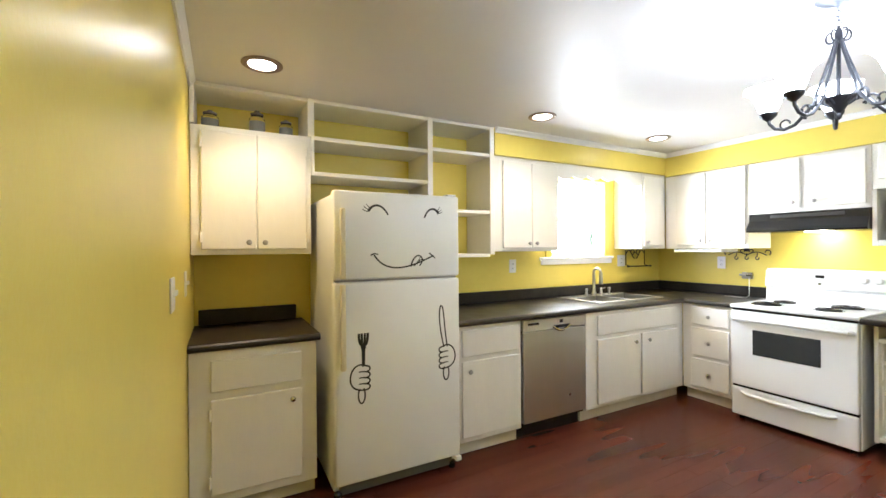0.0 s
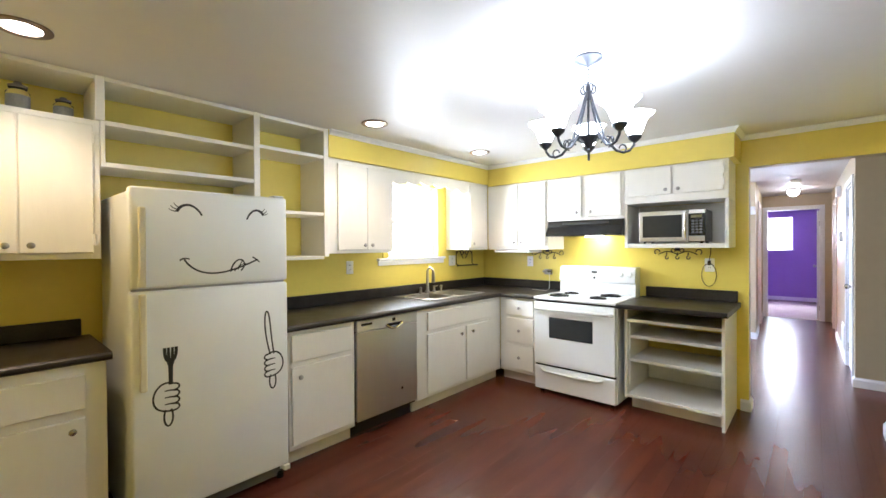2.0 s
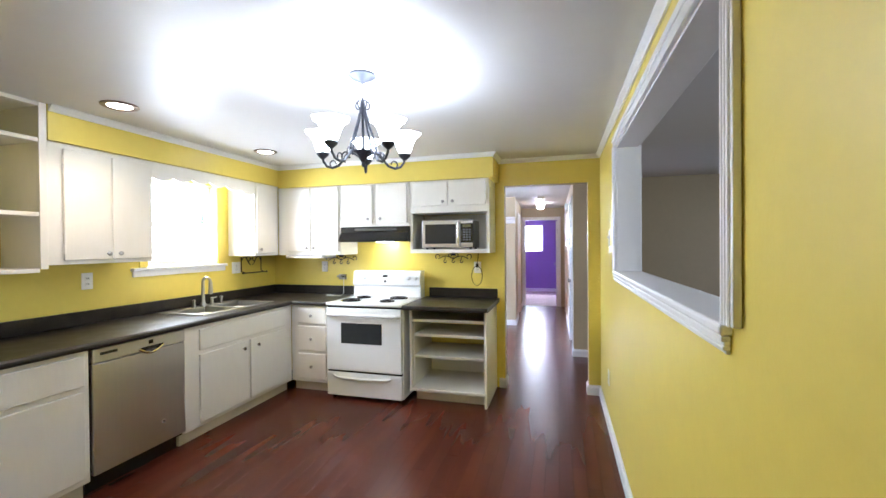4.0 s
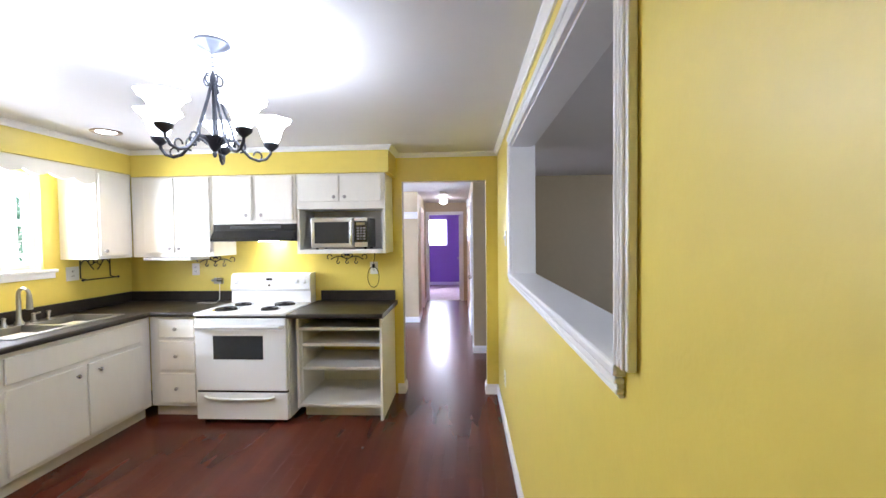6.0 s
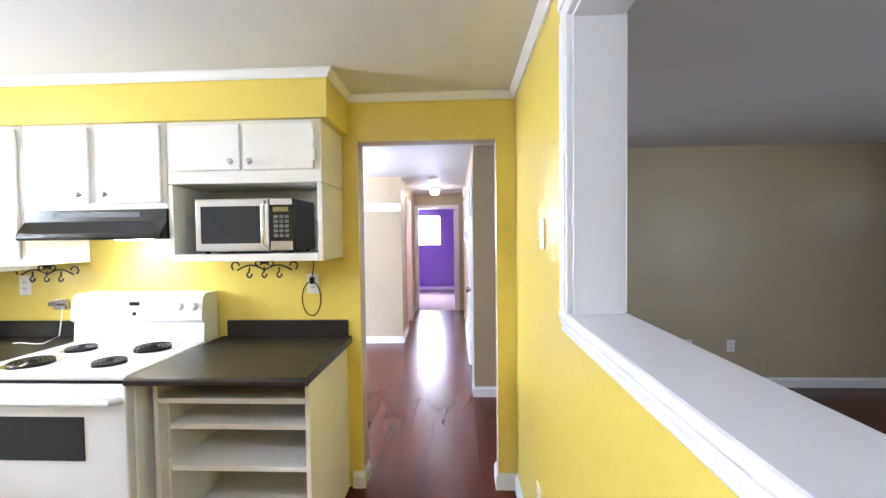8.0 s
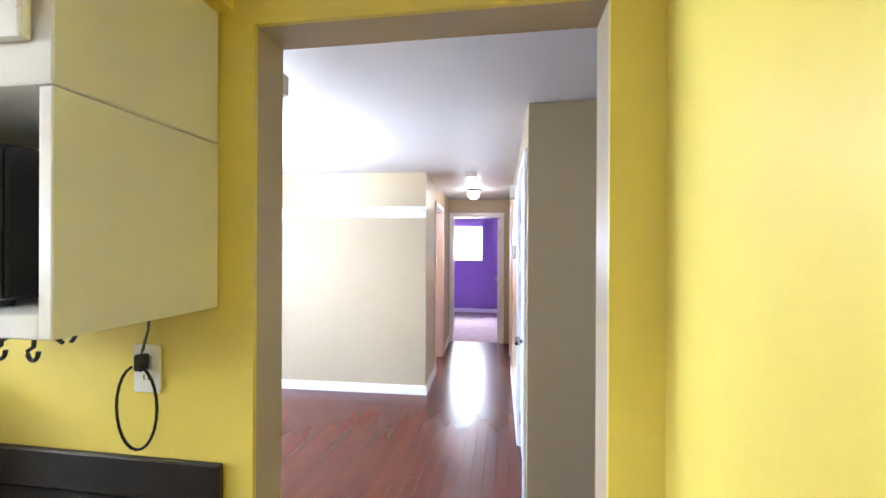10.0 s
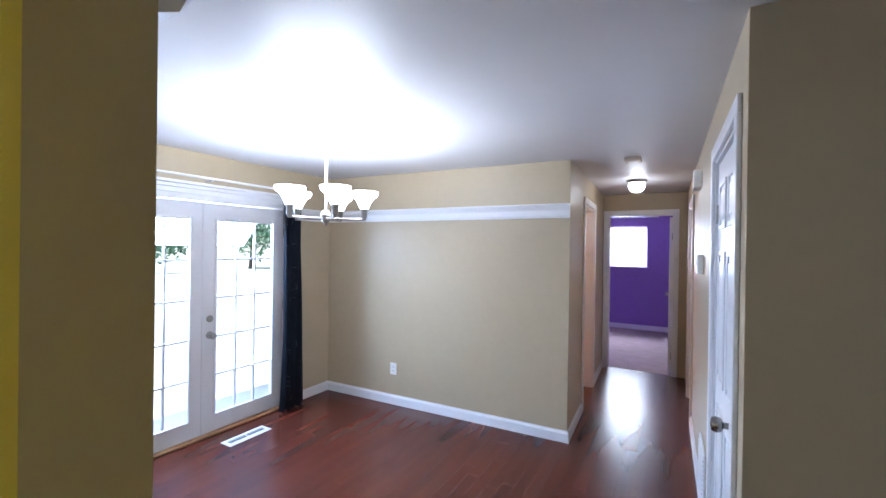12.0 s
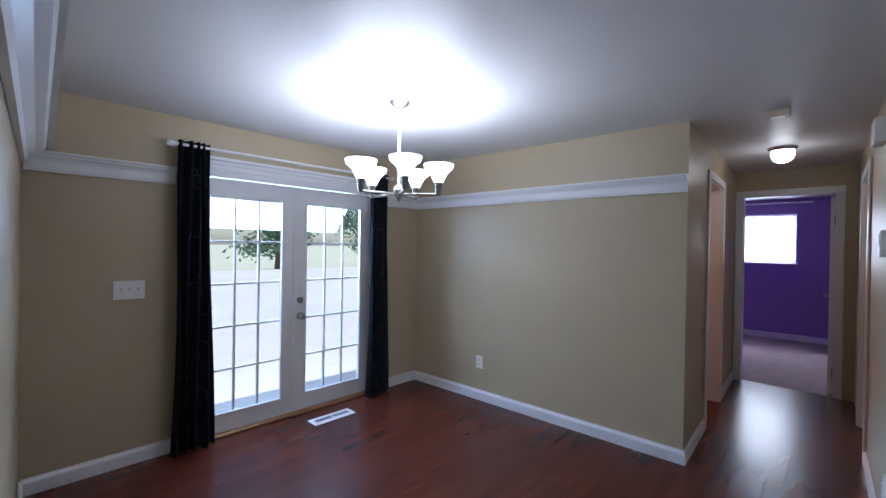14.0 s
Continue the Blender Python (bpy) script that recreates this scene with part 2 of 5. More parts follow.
def arc(c, r, a0, a1, n=14, grow=0.0):
    """Points of an arc (or spiral, with grow) in a plane: pairs."""
    return [(c[0] + (r + grow * i / n) * math.cos(radians(a0 + (a1 - a0) * i / n)), c[1] + (r + grow * i / n) * math.sin(radians(a0 + (a1 - a0) * i / n)))
            for i in range(n + 1)]


def along(axis):
    """A turn that lays z along the axis."""
    return Vector(axis).to_track_quat("Z", "Y").to_matrix().to_4x4()


def at(p, axis=(0, 0, 1)):
    return Matrix.Translation(p) @ along(axis)


class Front:
    """A cabinet front: u runs along the wall, d out of it, z up."""

    def __init__(self, axis, face):
        self.axis, self.face = axis, face
        self.out = (1, 0, 0) if axis == "x" else (0, -1, 0)

    def box(self, bm, u0, u1, d0, d1, z0, z1, bevel=0.0, seg=1):
        if self.axis == "x":
            return box(bm, self.face + d0, self.face + d1, u0, u1, z0, z1, bevel, seg)
        return box(bm, u0, u1, self.face - d0, self.face - d1, z0, z1, bevel, seg)

    def p(self, u, d, z):
        return Vector((self.face + d, u, z)) if self.axis == "x" else Vector((u, self.face - d, z))


KNOB = [(0.0055, 0), (0.0055, 0.012), (0.013, 0.016), (0.0155, 0.021), (0.0135, 0.027), (0.007, 0.030), (0.0001, 0.031)]


def cabinet(name, F, u0, u1, z0, z1, depth, fronts, label, category="cabinet", toe=0.0, toe_in=0.06, group=""):
    """fronts: (u0, u1, z0, z1, kind, knob u, knob z, hinge u or None)."""
    t = thing(name, F.p((u0 + u1) / 2, -depth / 2, 0 if toe else z0), label, category, group)
    bm = bmesh.new()
    F.box(bm, u0, u1, -depth, 0, z0 + toe, z1, 0.003)
    part("body", bm, CAB, t)
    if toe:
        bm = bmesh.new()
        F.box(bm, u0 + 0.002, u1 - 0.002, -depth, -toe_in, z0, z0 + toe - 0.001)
        part("toe_kick", bm, TOE, t, "off-white toe kick, darker than the cabinet fronts")
    for a, b, c, e, kind, ku, kz, hinge in fronts:
        bm = bmesh.new()
        F.box(bm, a, b, 0.001, 0.019, c, e, 0.006, 2)
        d = part(kind, bm, CAB, t)
        if ku is not None:
            bm = lathe(bmesh.new(), KNOB, at(F.p(ku, 0.018, kz), F.out), 16)
            part("knob", bm, NICKEL, d, "brushed metal knob", True)
        if hinge is not None:
            for hz in (c + 0.07, e - 0.07):
                bm = bmesh.new()
                F.box(bm, hinge - 0.009, hinge + 0.009, 0.019, 0.023, hz - 0.028, hz + 0.028, 0.002)
                tube(bm, [F.p(hinge, 0.024, hz - 0.03), F.p(hinge, 0.024, hz + 0.03)], 0.0045, 8)
                part("hinge", bm, CAB, d, "painted hinge")
    return t


def shelf_board(name, bm, t):
    return part(name, bm, CAB, t)


# ---- structure ----
XS, XP, YB, YS, YD = -2.95, 0.69, 0.70, 5.20, 5.328


def wall(name, bm, material, label):
    return tagged(part(name, bm, material), label, "wall", kind="structure")


# floor and ceiling
bm = B(-3.25, 5.2, -1.5, 11.08, -0.12, -0.008)
floor = tagged(part("floor", bm, FLOOR), "glossy dark red-brown wood plank floor", "floor", kind="structure")
bm = B(-3.6, 5.2, 11.08, 14.5, -0.12, -0.006)
tagged(part("floor_bedroom", bm, CARPET), "mauve carpet in the purple bedroom", "floor", kind="structure")
bm = B(-3.6, 5.2, -1.5, 14.5, CEIL, CEIL + 0.25)
tagged(part("ceiling", bm, CEILING), "satin off-white painted ceiling", "ceiling", kind="structure")
# eaves over the garden side
tagged(part("roof_eave", B(-3.95, -3.6, -1.6, 14.6, CEIL + 0.05, CEIL + 0.25), TRIM), "white painted roof eave", "roof", kind="structure")

# kitchen: back wall, window wall
WY0, WY1, WZ0, WZ1 = 3.60, 4.32, 1.29, 2.04
wall("wall_back", B(-3.1, 0.82, YB - 0.12, YB, 0, CEIL), YELLOW, "glossy yellow painted kitchen wall")
bm = bmesh.new()
box(bm, XS - 0.14, XS, YB, WY0, 0, CEIL)
box(bm, XS - 0.14, XS, WY1, YS, 0, CEIL)
box(bm, XS - 0.14, XS, WY0, WY1, 0, WZ0)
box(bm, XS - 0.14, XS, WY0, WY1, WZ1, CEIL)
wall("wall_window", bm, YELLOW, "yellow painted kitchen wall with a window")
# wall between kitchen and dining room, with the doorway
DX0, DX1, DZ = -0.222, 0.58, 2.045
bm = bmesh.new()
box(bm, XS, DX0, YS, YS + 0.014, 0, CEIL)
box(bm, DX1, XP, YS, YS + 0.014, 0, CEIL)
box(bm, DX0, DX1, YS, YS + 0.014, DZ, CEIL)
wall("wall_stove", bm, YELLOW, "yellow painted kitchen wall behind the stove")
bm = bmesh.new()
prism(bm, [(DX0, YS + 0.014), (DX0, YD), (-3.03, 5.44), (-3.03, YS + 0.014)], 0, CEIL)
box(bm, DX1, 0.818, YS + 0.014, YD, 0, CEIL)
box(bm, DX0, DX1, YS + 0.014, YD, DZ, CEIL)
wall("wall_dining_near", bm, BEIGE, "beige painted dining room wall with a cased opening")
# half wall with the serving opening
PY0, PY1, PZ0, PZ1, XL = 2.053, 3.97, 1.268, 2.10, 0.818
bm, bm2 = bmesh.new(), bmesh.new()
for b_, a_, c_ in ((bm, XP, XP + 0.014), (bm2, XP + 0.014, XL)):
    y_end = YS if b_ is bm else YS + 0.014
    box(b_, a_, c_, YB, PY0, 0, CEIL)
    box(b_, a_, c_, PY1, y_end, 0, CEIL)
    box(b_, a_, c_, PY0, PY1, 0, PZ0 - 0.03)
    box(b_, a_, c_, PY0, PY1, PZ1, CEIL)
wall("wall_serving", bm, YELLOW, "glossy yellow wall with a wide serving opening")
wall("wall_living_side", bm2, BEIGE, "beige living room side of the serving wall")
# living room shell
wall("wall_living_far", B(1.25, 4.62, 6.87, 6.99, 0, CEIL), BEIGE, "beige painted living room wall")
bm = bmesh.new()
for y0, y1, z0, z1 in ((-1.4, 1.2, 0, CEIL), (3.4, 5.66, 0, CEIL), (6.58, 6.87, 0, CEIL), (1.2, 3.4, 0, 0.8), (1.2, 3.4, 2.0, CEIL), (5.66, 6.58, 2.05, CEIL)):
    box(bm, 4.62, 4.76, y0, y1, z0, z1)
wall("wall_living_front", bm, BEIGE, "beige living room front wall with a door")
wall("wall_living_back", B(0.82, 4.76, -1.5, -1.4, 0, CEIL), BEIGE, "beige painted living room wall")
wall("wall_living_return", B(0.70, 0.835, -1.4, YB - 0.12, 0, CEIL), BEIGE, "beige painted living room wall")
# closet block and hall, whose walls run a little out of square
HR0, HR1 = (0.485, 6.605), (0.42, 11.03)
YC = 8.45
HL0, HL1 = (-0.455, 8.53), (-0.56, 11.03)


def hall_wall(name, a, b, side, doors, material, label, thick=0.12, start=0.0):
    """A wall from a to b with door openings (from, to, height) along it; side: +1 lays its thickness towards +x."""
    L = (Vector(b) - Vector(a)).length
    bm = bmesh.new()
    u = start
    for d0, d1, h in doors:
        box(bm, 0, side * thick, u, d0, 0, CEIL)
        box(bm, 0, side * thick, d0, d1, h, CEIL)
        u = d1
    box(bm, 0, side * thick, u, L, 0, CEIL)
    ob = wall(name, bm, material, label)
    ob.matrix_basis = hall_pose(a, b)
    return ob


def hall_pose(a, b):
    return pose(a[0], a[1], 0, 0, 0, -math.degrees(math.atan2(b[0] - a[0], b[1] - a[1])))


HRP, HLP = hall_pose(HR0, HR1), hall_pose(HL0, HL1)
hall_wall("wall_hall_right", HR0, HR1, 1, [(0.16, 0.95, 2.03), (2.9, 3.66, 2.03)], BEIGE, "beige painted hall wall with doors")
hall_wall("wall_hall_left", HL0, HL1, -1, [(0.78, 1.54, 2.03)], BEIGE, "beige painted hall wall with an open doorway", start=0.1205)
wall("wall_closet", B(0.486, 1.25, 6.601, 6.725, 0, CEIL), BEIGE, "beige painted closet wall beside the hall")
wall("wall_closet_side", B(1.13, 1.25, 6.725, 7.7, 0, CEIL), BEIGE, "beige painted closet side wall")
wall("wall_closet_rear", B(0.62, 1.25, 7.7, 7.8, 0, CEIL), BEIGE, "beige painted closet rear wall")
wall("wall_dining_far", prism(bmesh.new(), [(-3.03, YC), (-0.4555, 8.53), (-0.4555, 8.65), (-3.03, 8.65)], 0, CEIL), BEIGE, "beige painted dining room wall with a plate rail")
FD0, FD1, FDZ = 6.285, 7.86, 1.925
bm = bmesh.new()
box(bm, -3.17, -3.03, YS + 0.014, FD0, 0, CEIL)
box(bm, -3.17, -3.03, FD1, 8.65, 0, CEIL)
box(bm, -3.17, -3.03, FD0, FD1, FDZ, CEIL)
wall("wall_garden", bm, BEIGE, "beige painted dining room wall with french doors")
# bedroom at the hall's end
BD0, BD1 = -0.495, 0.275
bm, bm2 = bmesh.new(), bmesh.new()
for b_, y0, y1 in ((bm, 11.03, 11.09), (bm2, 11.09, 11.15)):
    box(b_, -2.2, BD0, y0, y1, 0, CEIL)
    box(b_, BD1, 1.9, y0, y1, 0, CEIL)
    box(b_, BD0, BD1, y0, y1, 2.04, CEIL)
wall("wall_hall_end", bm, BEIGE, "beige hall end wall with a bedroom doorway")
wall("wall_bedroom_near", bm2, PURPLE, "purple painted bedroom wall")
bm = bmesh.new()
BW0, BW1 = -1.45, -0.20
box(bm, -2.2, BW0, 14.2, 14.34, 0, CEIL)
box(bm, BW1, 1.9, 14.2, 14.34, 0, CEIL)
box(bm, BW0, BW1, 14.2, 14.34, 0, 1.25)
box(bm, BW0, BW1, 14.2, 14.34, 2.06, CEIL)
wall("wall_bedroom_far", bm, PURPLE, "purple painted bedroom wall with a window")
wall("wall_bedroom_left", B(-2.3, -2.2, 11.03, 14.34, 0, CEIL), PURPLE, "purple painted bedroom wall")
wall("wall_bedroom_right", B(1.9, 2.0, 11.03, 14.34, 0, CEIL), PURPLE, "purple painted bedroom wall")
# small room off the hall
wall("wall_bath_far", B(-2.2, -2.1, 8.65, 11.03, 0, CEIL), PEACH, "peach painted side room wall")
wall("wall_bath_lining", B(-2.1, -0.72, 10.93, 11.03, 0, CEIL), PEACH, "peach painted side room wall")
# room beyond the second hall door
wall("wall_side_room", B(1.6, 1.7, 7.8, 11.03, 0, CEIL), WHITE, "plain white side room wall")

# soffits over the upper cabinets
SZ = 2.10
bm = bmesh.new()
box(bm, XS, -2.60, 2.72, YS, SZ, CEIL)
box(bm, -2.60, -0.275, 4.81, YS, SZ - 0.02, CEIL)
tagged(part("soffit", bm, YELLOW), "yellow painted soffit above the cabinets", "soffit", kind="structure")


def molding(name, path, prof, label="white painted crown molding", material=None, category="trim"):
    """Sweeps a profile (out, up) along a plan path; out is to the left of the way."""
    bm = bmesh.new()
    n = len(path)
    rings = []
    for i, (x, y, z) in enumerate(path):
        p = Vector((x, y))
        d0 = (p - Vector(path[i - 1][:2])).normalized() if i else None
        d1 = (Vector(path[i + 1][:2]) - p).normalized() if i < n - 1 else None
        d0, d1 = d0 or d1, d1 or d0
        n0, n1 = Vector((-d0.y, d0.x)), Vector((-d1.y, d1.x))
        m = (n0 + n1).normalized()
        k = 1 / max(0.3, m.dot(n0))
        rings.append([bm.verts.new((x + m.x * o * k, y + m.y * o * k, z + h)) for o, h in prof])
    for a, b in zip(rings, rings[1:]):
        for i in range(len(prof)):
            j = (i + 1) % len(prof)
            bm.faces.new((a[i], a[j], b[j], b[i]))
    bm.faces.new(rings[0])
    bm.faces.new(rings[-1][::-1])
    return tagged(part(name, bm, material or TRIM), label, category, kind="structure")


CROWN = [(0, 0), (0, -0.040), (0.010, -0.040), (0.014, -0.028), (0.026, -0.016), (0.034, -0.010), (0.034, 0)]
BASE = [(0, 0), (0.016, 0), (0.016, 0.070), (0.012, 0.080), (0.006, 0.086), (0.004, 0.095), (0, 0.095)]
e = 0.001
molding("crown", [(XP - e, YB + 0.001, CEIL - e), (XP - e, YS - e, CEIL - e), (-0.274, YS - e, CEIL - e), (-0.274, 4.809, CEIL - e), (-2.599, 4.809, CEIL - e), (-2.599, 2.721, CEIL - e)], CROWN)
molding("crown_back", [(-2.60, YB + e, CEIL - e), (XP - 0.04, YB + e, CEIL - e)], CROWN)
molding("baseboard_serving", [(XP - e, YB + 0.02, 0), (XP - e, YS - e, 0), (DX1 - e, YS - e, 0), (DX1 - e, YD + e, 0)], BASE, "white painted baseboard")
molding("baseboard_jamb", [(DX0 + e, YD + e, 0), (DX0 + e, YS - e, 0), (-0.28, YS - e, 0)], BASE, "white painted baseboard")
bx = lambda y: HL0[0] + (HL1[0] - HL0[0]) * (y - 8.53) / 2.5
rx = lambda y: HR0[0] + (HR1[0] - HR0[0]) * (y - 6.605) / 4.425
molding("baseboard_dining", [(bx(9.24) + e, 9.24, 0), (bx(8.53) + e, 8.529, 0), (-3.029, YC - e, 0), (-3.029, FD1 + 0.09, 0)][::-1], [(-o, h) for o, h in BASE], "white painted baseboard") 
molding("baseboard_hall", [(bx(11.02) + e, 11.02, 0), (bx(10.16) + e, 10.16, 0)][::-1], [(-o, h) for o, h in BASE], "white painted baseboard")
molding("baseboard_garden", [(-3.029, FD0 - 0.09, 0), (-3.029, 5.45, 0)], BASE, "white painted baseboard")
molding("baseboard_dining_near", [(-3.01, 5.441, 0), (DX0 + 0.001, YD + 0.002, 0)], BASE, "white painted baseboard")
molding("baseboard_closet", [(1.25, 6.600, 0), (rx(6.605) - e, 6.600, 0), (rx(6.69) - e, 6.69, 0)][::-1], [(-o, h) for o, h in BASE], "white painted baseboard")
molding("baseboard_hall_right", [(rx(7.63) - e, 7.63, 0), (rx(9.43) - e, 9.43, 0)], BASE, "white painted baseboard")
molding("baseboard_living", [(4.619, 6.655, 0), (4.619, 6.869, 0), (1.251, 6.869, 0)], BASE, "white painted baseboard")
molding("baseboard_bedroom", [(1.9, 14.199, 0), (-2.2, 14.199, 0)], BASE, "white painted baseboard")
RAIL = [(0, 0), (0.012, 0), (0.016, 0.02), (0.016, 0.06), (0.022, 0.075), (0.034, 0.088), (0.038, 0.10), (0.048, 0.104), (0.048, 0.116), (0, 0.116)]
molding("plate_rail_far", [(bx(8.53), 8.529, 1.835), (-3.029, YC - e, 1.835), (-3.029, FD1 + 0.10, 1.835)], RAIL, "white painted plate rail molding")
molding("plate_rail_garden", [(-3.029, FD0 - 0.10, 1.835), (-3.029, 5.45, 1.835)], RAIL, "white painted plate rail molding")
LEDGE = [(0, 0), (0.02, 0), (0.03, 0.03), (0.06, 0.06), (0.09, 0.075), (0.10, 0.10), (0, 0.10)]
molding("plate_rail_near", [(-2.93, 5.437, 1.860), (-0.37, 5.3385, 1.860)], LEDGE, "white painted plate rail molding")
tagged(part("plate_shelf_near", prism(bmesh.new(), [(-3.029, 5.443), (-0.262, 5.3335), (-0.262, 5.428), (-0.285, 5.445), (-3.029, 5.572)], 1.961, 2.016), TRIM),
       "deep white painted shelf above the plate rail", "trim", kind="structure")

# ---- serving opening trim ----
def casing(name, F, u0, u1, z0, z1, w, label, sill=False, thick=0.02):
    """A cased frame round an opening u0..u1, z0..z1 on the front F."""
    t = thing(name, F.p((u0 + u1) / 2, 0, z0), label, "frame", kind="structure")
    for nm, a, b, c, d in (("side_trim", u0 - w, u0, z0, z1), ("side_trim", u1, u1 + w, z0, z1), ("head_trim", u0 - w, u1 + w, z1, z1 + w)):
        bm = bmesh.new()
        F.box(bm, a, b, 0.001, thick, c, d, 0.004, 2)
        if nm == "side_trim":
            for k in (0.25, 0.5, 0.75):
                F.box(bm, a + w * k - 0.006, a + w * k + 0.006, thick - 0.001, thick + 0.005, c, d - 0.001, 0.002)
        else:
            F.box(bm, a, b, thick - 0.001, thick + 0.006, c + w * 0.55, d, 0.002)
        part(nm, bm, TRIM, t)
    return t


class FrontW(Front):
    """A front that looks along -x."""

    def __init__(self, face):
        self.axis, self.face, self.out = "w", face, (-1, 0, 0)

    def box(self, bm, u0, u1, d0, d1, z0, z1, bevel=0.0, seg=1):
        return box(bm, self.face - d0, self.face - d1, u0, u1, z0, z1, bevel, seg)

    def p(self, u, d, z):
        return Vector((self.face - d, u, z))


FP = FrontW(XP)
t = casing("serving_opening_frame", FP, PY0, PY1, PZ0, PZ1, 0.07, "white painted molded trim round the serving opening")
part("reveal", B(XP - 0.002, XL + 0.004, PY1 - 0.012, PY1 - 0.0005, PZ0, PZ1 - 0.013), TRIM, t)
part("reveal", B(XP - 0.002, XL + 0.004, PY0 + 0.0005, PY0 + 0.012, PZ0, PZ1 - 0.013), TRIM, t)
part("reveal", B(XP - 0.002, XL + 0.004, PY0 + 0.0005, PY1 - 0.0005, PZ1 - 0.012, PZ1 - 0.0005), TRIM, t)
part("sill", B(XP - 0.026, XL + 0.03, PY0 - 0.012, PY1 + 0.075, PZ0 - 0.028, PZ0 - 0.001, bevel=0.008, seg=2), TRIM, t)
bm = bmesh.new()
for d, z0, z1 in ((0.022, 1.226, 1.239), (0.016, 1.216, 1.227), (0.019, 1.206, 1.217), (0.012, 1.198, 1.207)):
    box(bm, XP - d, XP - 0.001, PY0 - 0.01, PY1 + 0.07, z0, z1, 0.004, 2)
part("apron", bm, TRIM, t)
casing("serving_opening_frame_living", Front("x", XL), PY0, PY1, PZ0, PZ1, 0.07, "white painted trim on the living room side")

# ---- kitchen: cabinets on the window wall ----
FU, FB, FL = Front("x", -2.62), Front("x", -2.30), Front("x", -2.36)
cabinet("base_cabinet", FL, YB + 0.004, 1.32, 0, 0.868, 0.58,
        [(0.80, 1.24, 0.66, 0.82, "drawer_front", None, 0, None), (0.80, 1.24, 0.14, 0.62, "door", 1.19, 0.57, 0.795)],
        "cream-white base cabinet with one door beside the fridge", toe=0.09)
cabinet("upper_cabinet", FU, YB + 0.004, 1.345, 1.35, 2.075, 0.325,
        [(0.755, 1.035, 1.38, 2.045, "door", 0.995, 1.42, 0.752), (1.04, 1.315, 1.38, 2.045, "door", 1.08, 1.42, 1.318)],
        "cream-white two-door wall cabinet lit from above")
# open shelving up to the ceiling
t = thing("open_shelving", (-2.78, 1.7, 1.33), "white built-in open wall shelving, empty but for jars", "shelf")
zt = CEIL - 0.002
for y0, y1, z0 in ((YB + 0.003, 0.725, 2.077), (1.325, 1.365, 2.077), (2.145, 2.185, 1.33), (2.675, 2.715, 1.33)):
    part("upright", B(XS + 0.001, -2.60, y0, y1, z0, zt, bevel=0.002), CAB, t)
for y0, y1, z in ((1.366, 2.144, 2.08), (1.366, 2.144, 1.86), (2.186, 2.674, 2.10), (2.186, 2.674, 1.665), (2.186, 2.674, 1.335)):
    part("shelf_board", B(XS + 0.001, -2.605, y0, y1, z - 0.025, z, bevel=0.002), CAB, t)
for y0, y1 in ((0.726, 1.324), (1.366, 2.144), (2.186, 2.674)):
    part("top_board", B(XS + 0.001, -2.602, y0, y1, 2.285, zt, bevel=0.002), CAB, t)
part("upright", B(XS + 0.001, -2.605, 1.346, 1.366, 1.835, 2.076, bevel=0.002), CAB, t)

cabinet("upper_cabinet", FU, 2.72, 3.385, 1.35, SZ - 0.002, 0.325,
        [(2.80, 3.085, 1.375, 2.065, "door", 3.05, 1.415, 2.797), (3.09, 3.372, 1.375, 2.065, "door", 3.125, 1.415, None)],
        "white two-door wall cabinet beside the window")
cabinet("upper_cabinet", FU, 4.47, 4.828, 1.36, SZ - 0.002, 0.325, [(4.485, 4.775, 1.385, 2.065, "door", 4.52, 1.425, None)],
        "white single-door wall cabinet in the corner by the window")
# scalloped valance over the window
bm = bmesh.new()
n = 66
for i in range(n):
    y0, y1 = 3.387 + (4.468 - 3.387) * i / n, 3.387 + (4.468 - 3.387) * (i + 1) / n
    zs = []
    for y in (y0, y1):
        u = (y - 3.387) / 1.081
        zs.append(1.985 - 0.028 * abs(math.sin(u * math.pi * 6)) + 0.03 * math.sin(u * math.pi))
    q = [bm.verts.new((x, y, z)) for x in (-2.640, -2.622) for y, z in ((y0, zs[0]), (y1, zs[1]), (y1, SZ - 0.002), (y0, SZ - 0.002))]
    for f in ((0, 1, 2, 3), (7, 6, 5, 4), (0, 4, 5, 1), (3, 2, 6, 7)):
        bm.faces.new([q[k] for k in f])
bmesh.ops.remove_doubles(bm, verts=bm.verts, dist=0.0002)
solid("window_valance", bm, CAB, "white scalloped wooden valance over the window", "valance")

# window
t = thing("window_1", (XS - 0.08, 3.96, WZ0), "white double-hung kitchen window, very bright outside", "window", kind="structure")
part("window_sill", B(XS - 0.139, XS + 0.035, 3.465, 4.43, 1.262, WZ0 - 0.001, bevel=0.006, seg=2), TRIM, t)
part("apron", B(XS + 0.001, XS + 0.016, 3.475, 4.42, 1.217, 1.261, bevel=0.003), TRIM, t)
for y0, y1 in ((WY0 - 0.07, WY0), (WY1, WY1 + 0.07)):
    part("side_trim", B(XS + 0.001, XS + 0.018, y0, y1, WZ0, WZ1 + 0.0, bevel=0.003), YELLOW, t, "yellow painted window trim")
part("head_trim", B(XS + 0.001, XS + 0.018, WY0 - 0.07, WY1 + 0.07, WZ1 + 0.001, WZ1 + 0.05, bevel=0.003), YELLOW, t, "yellow painted window trim")
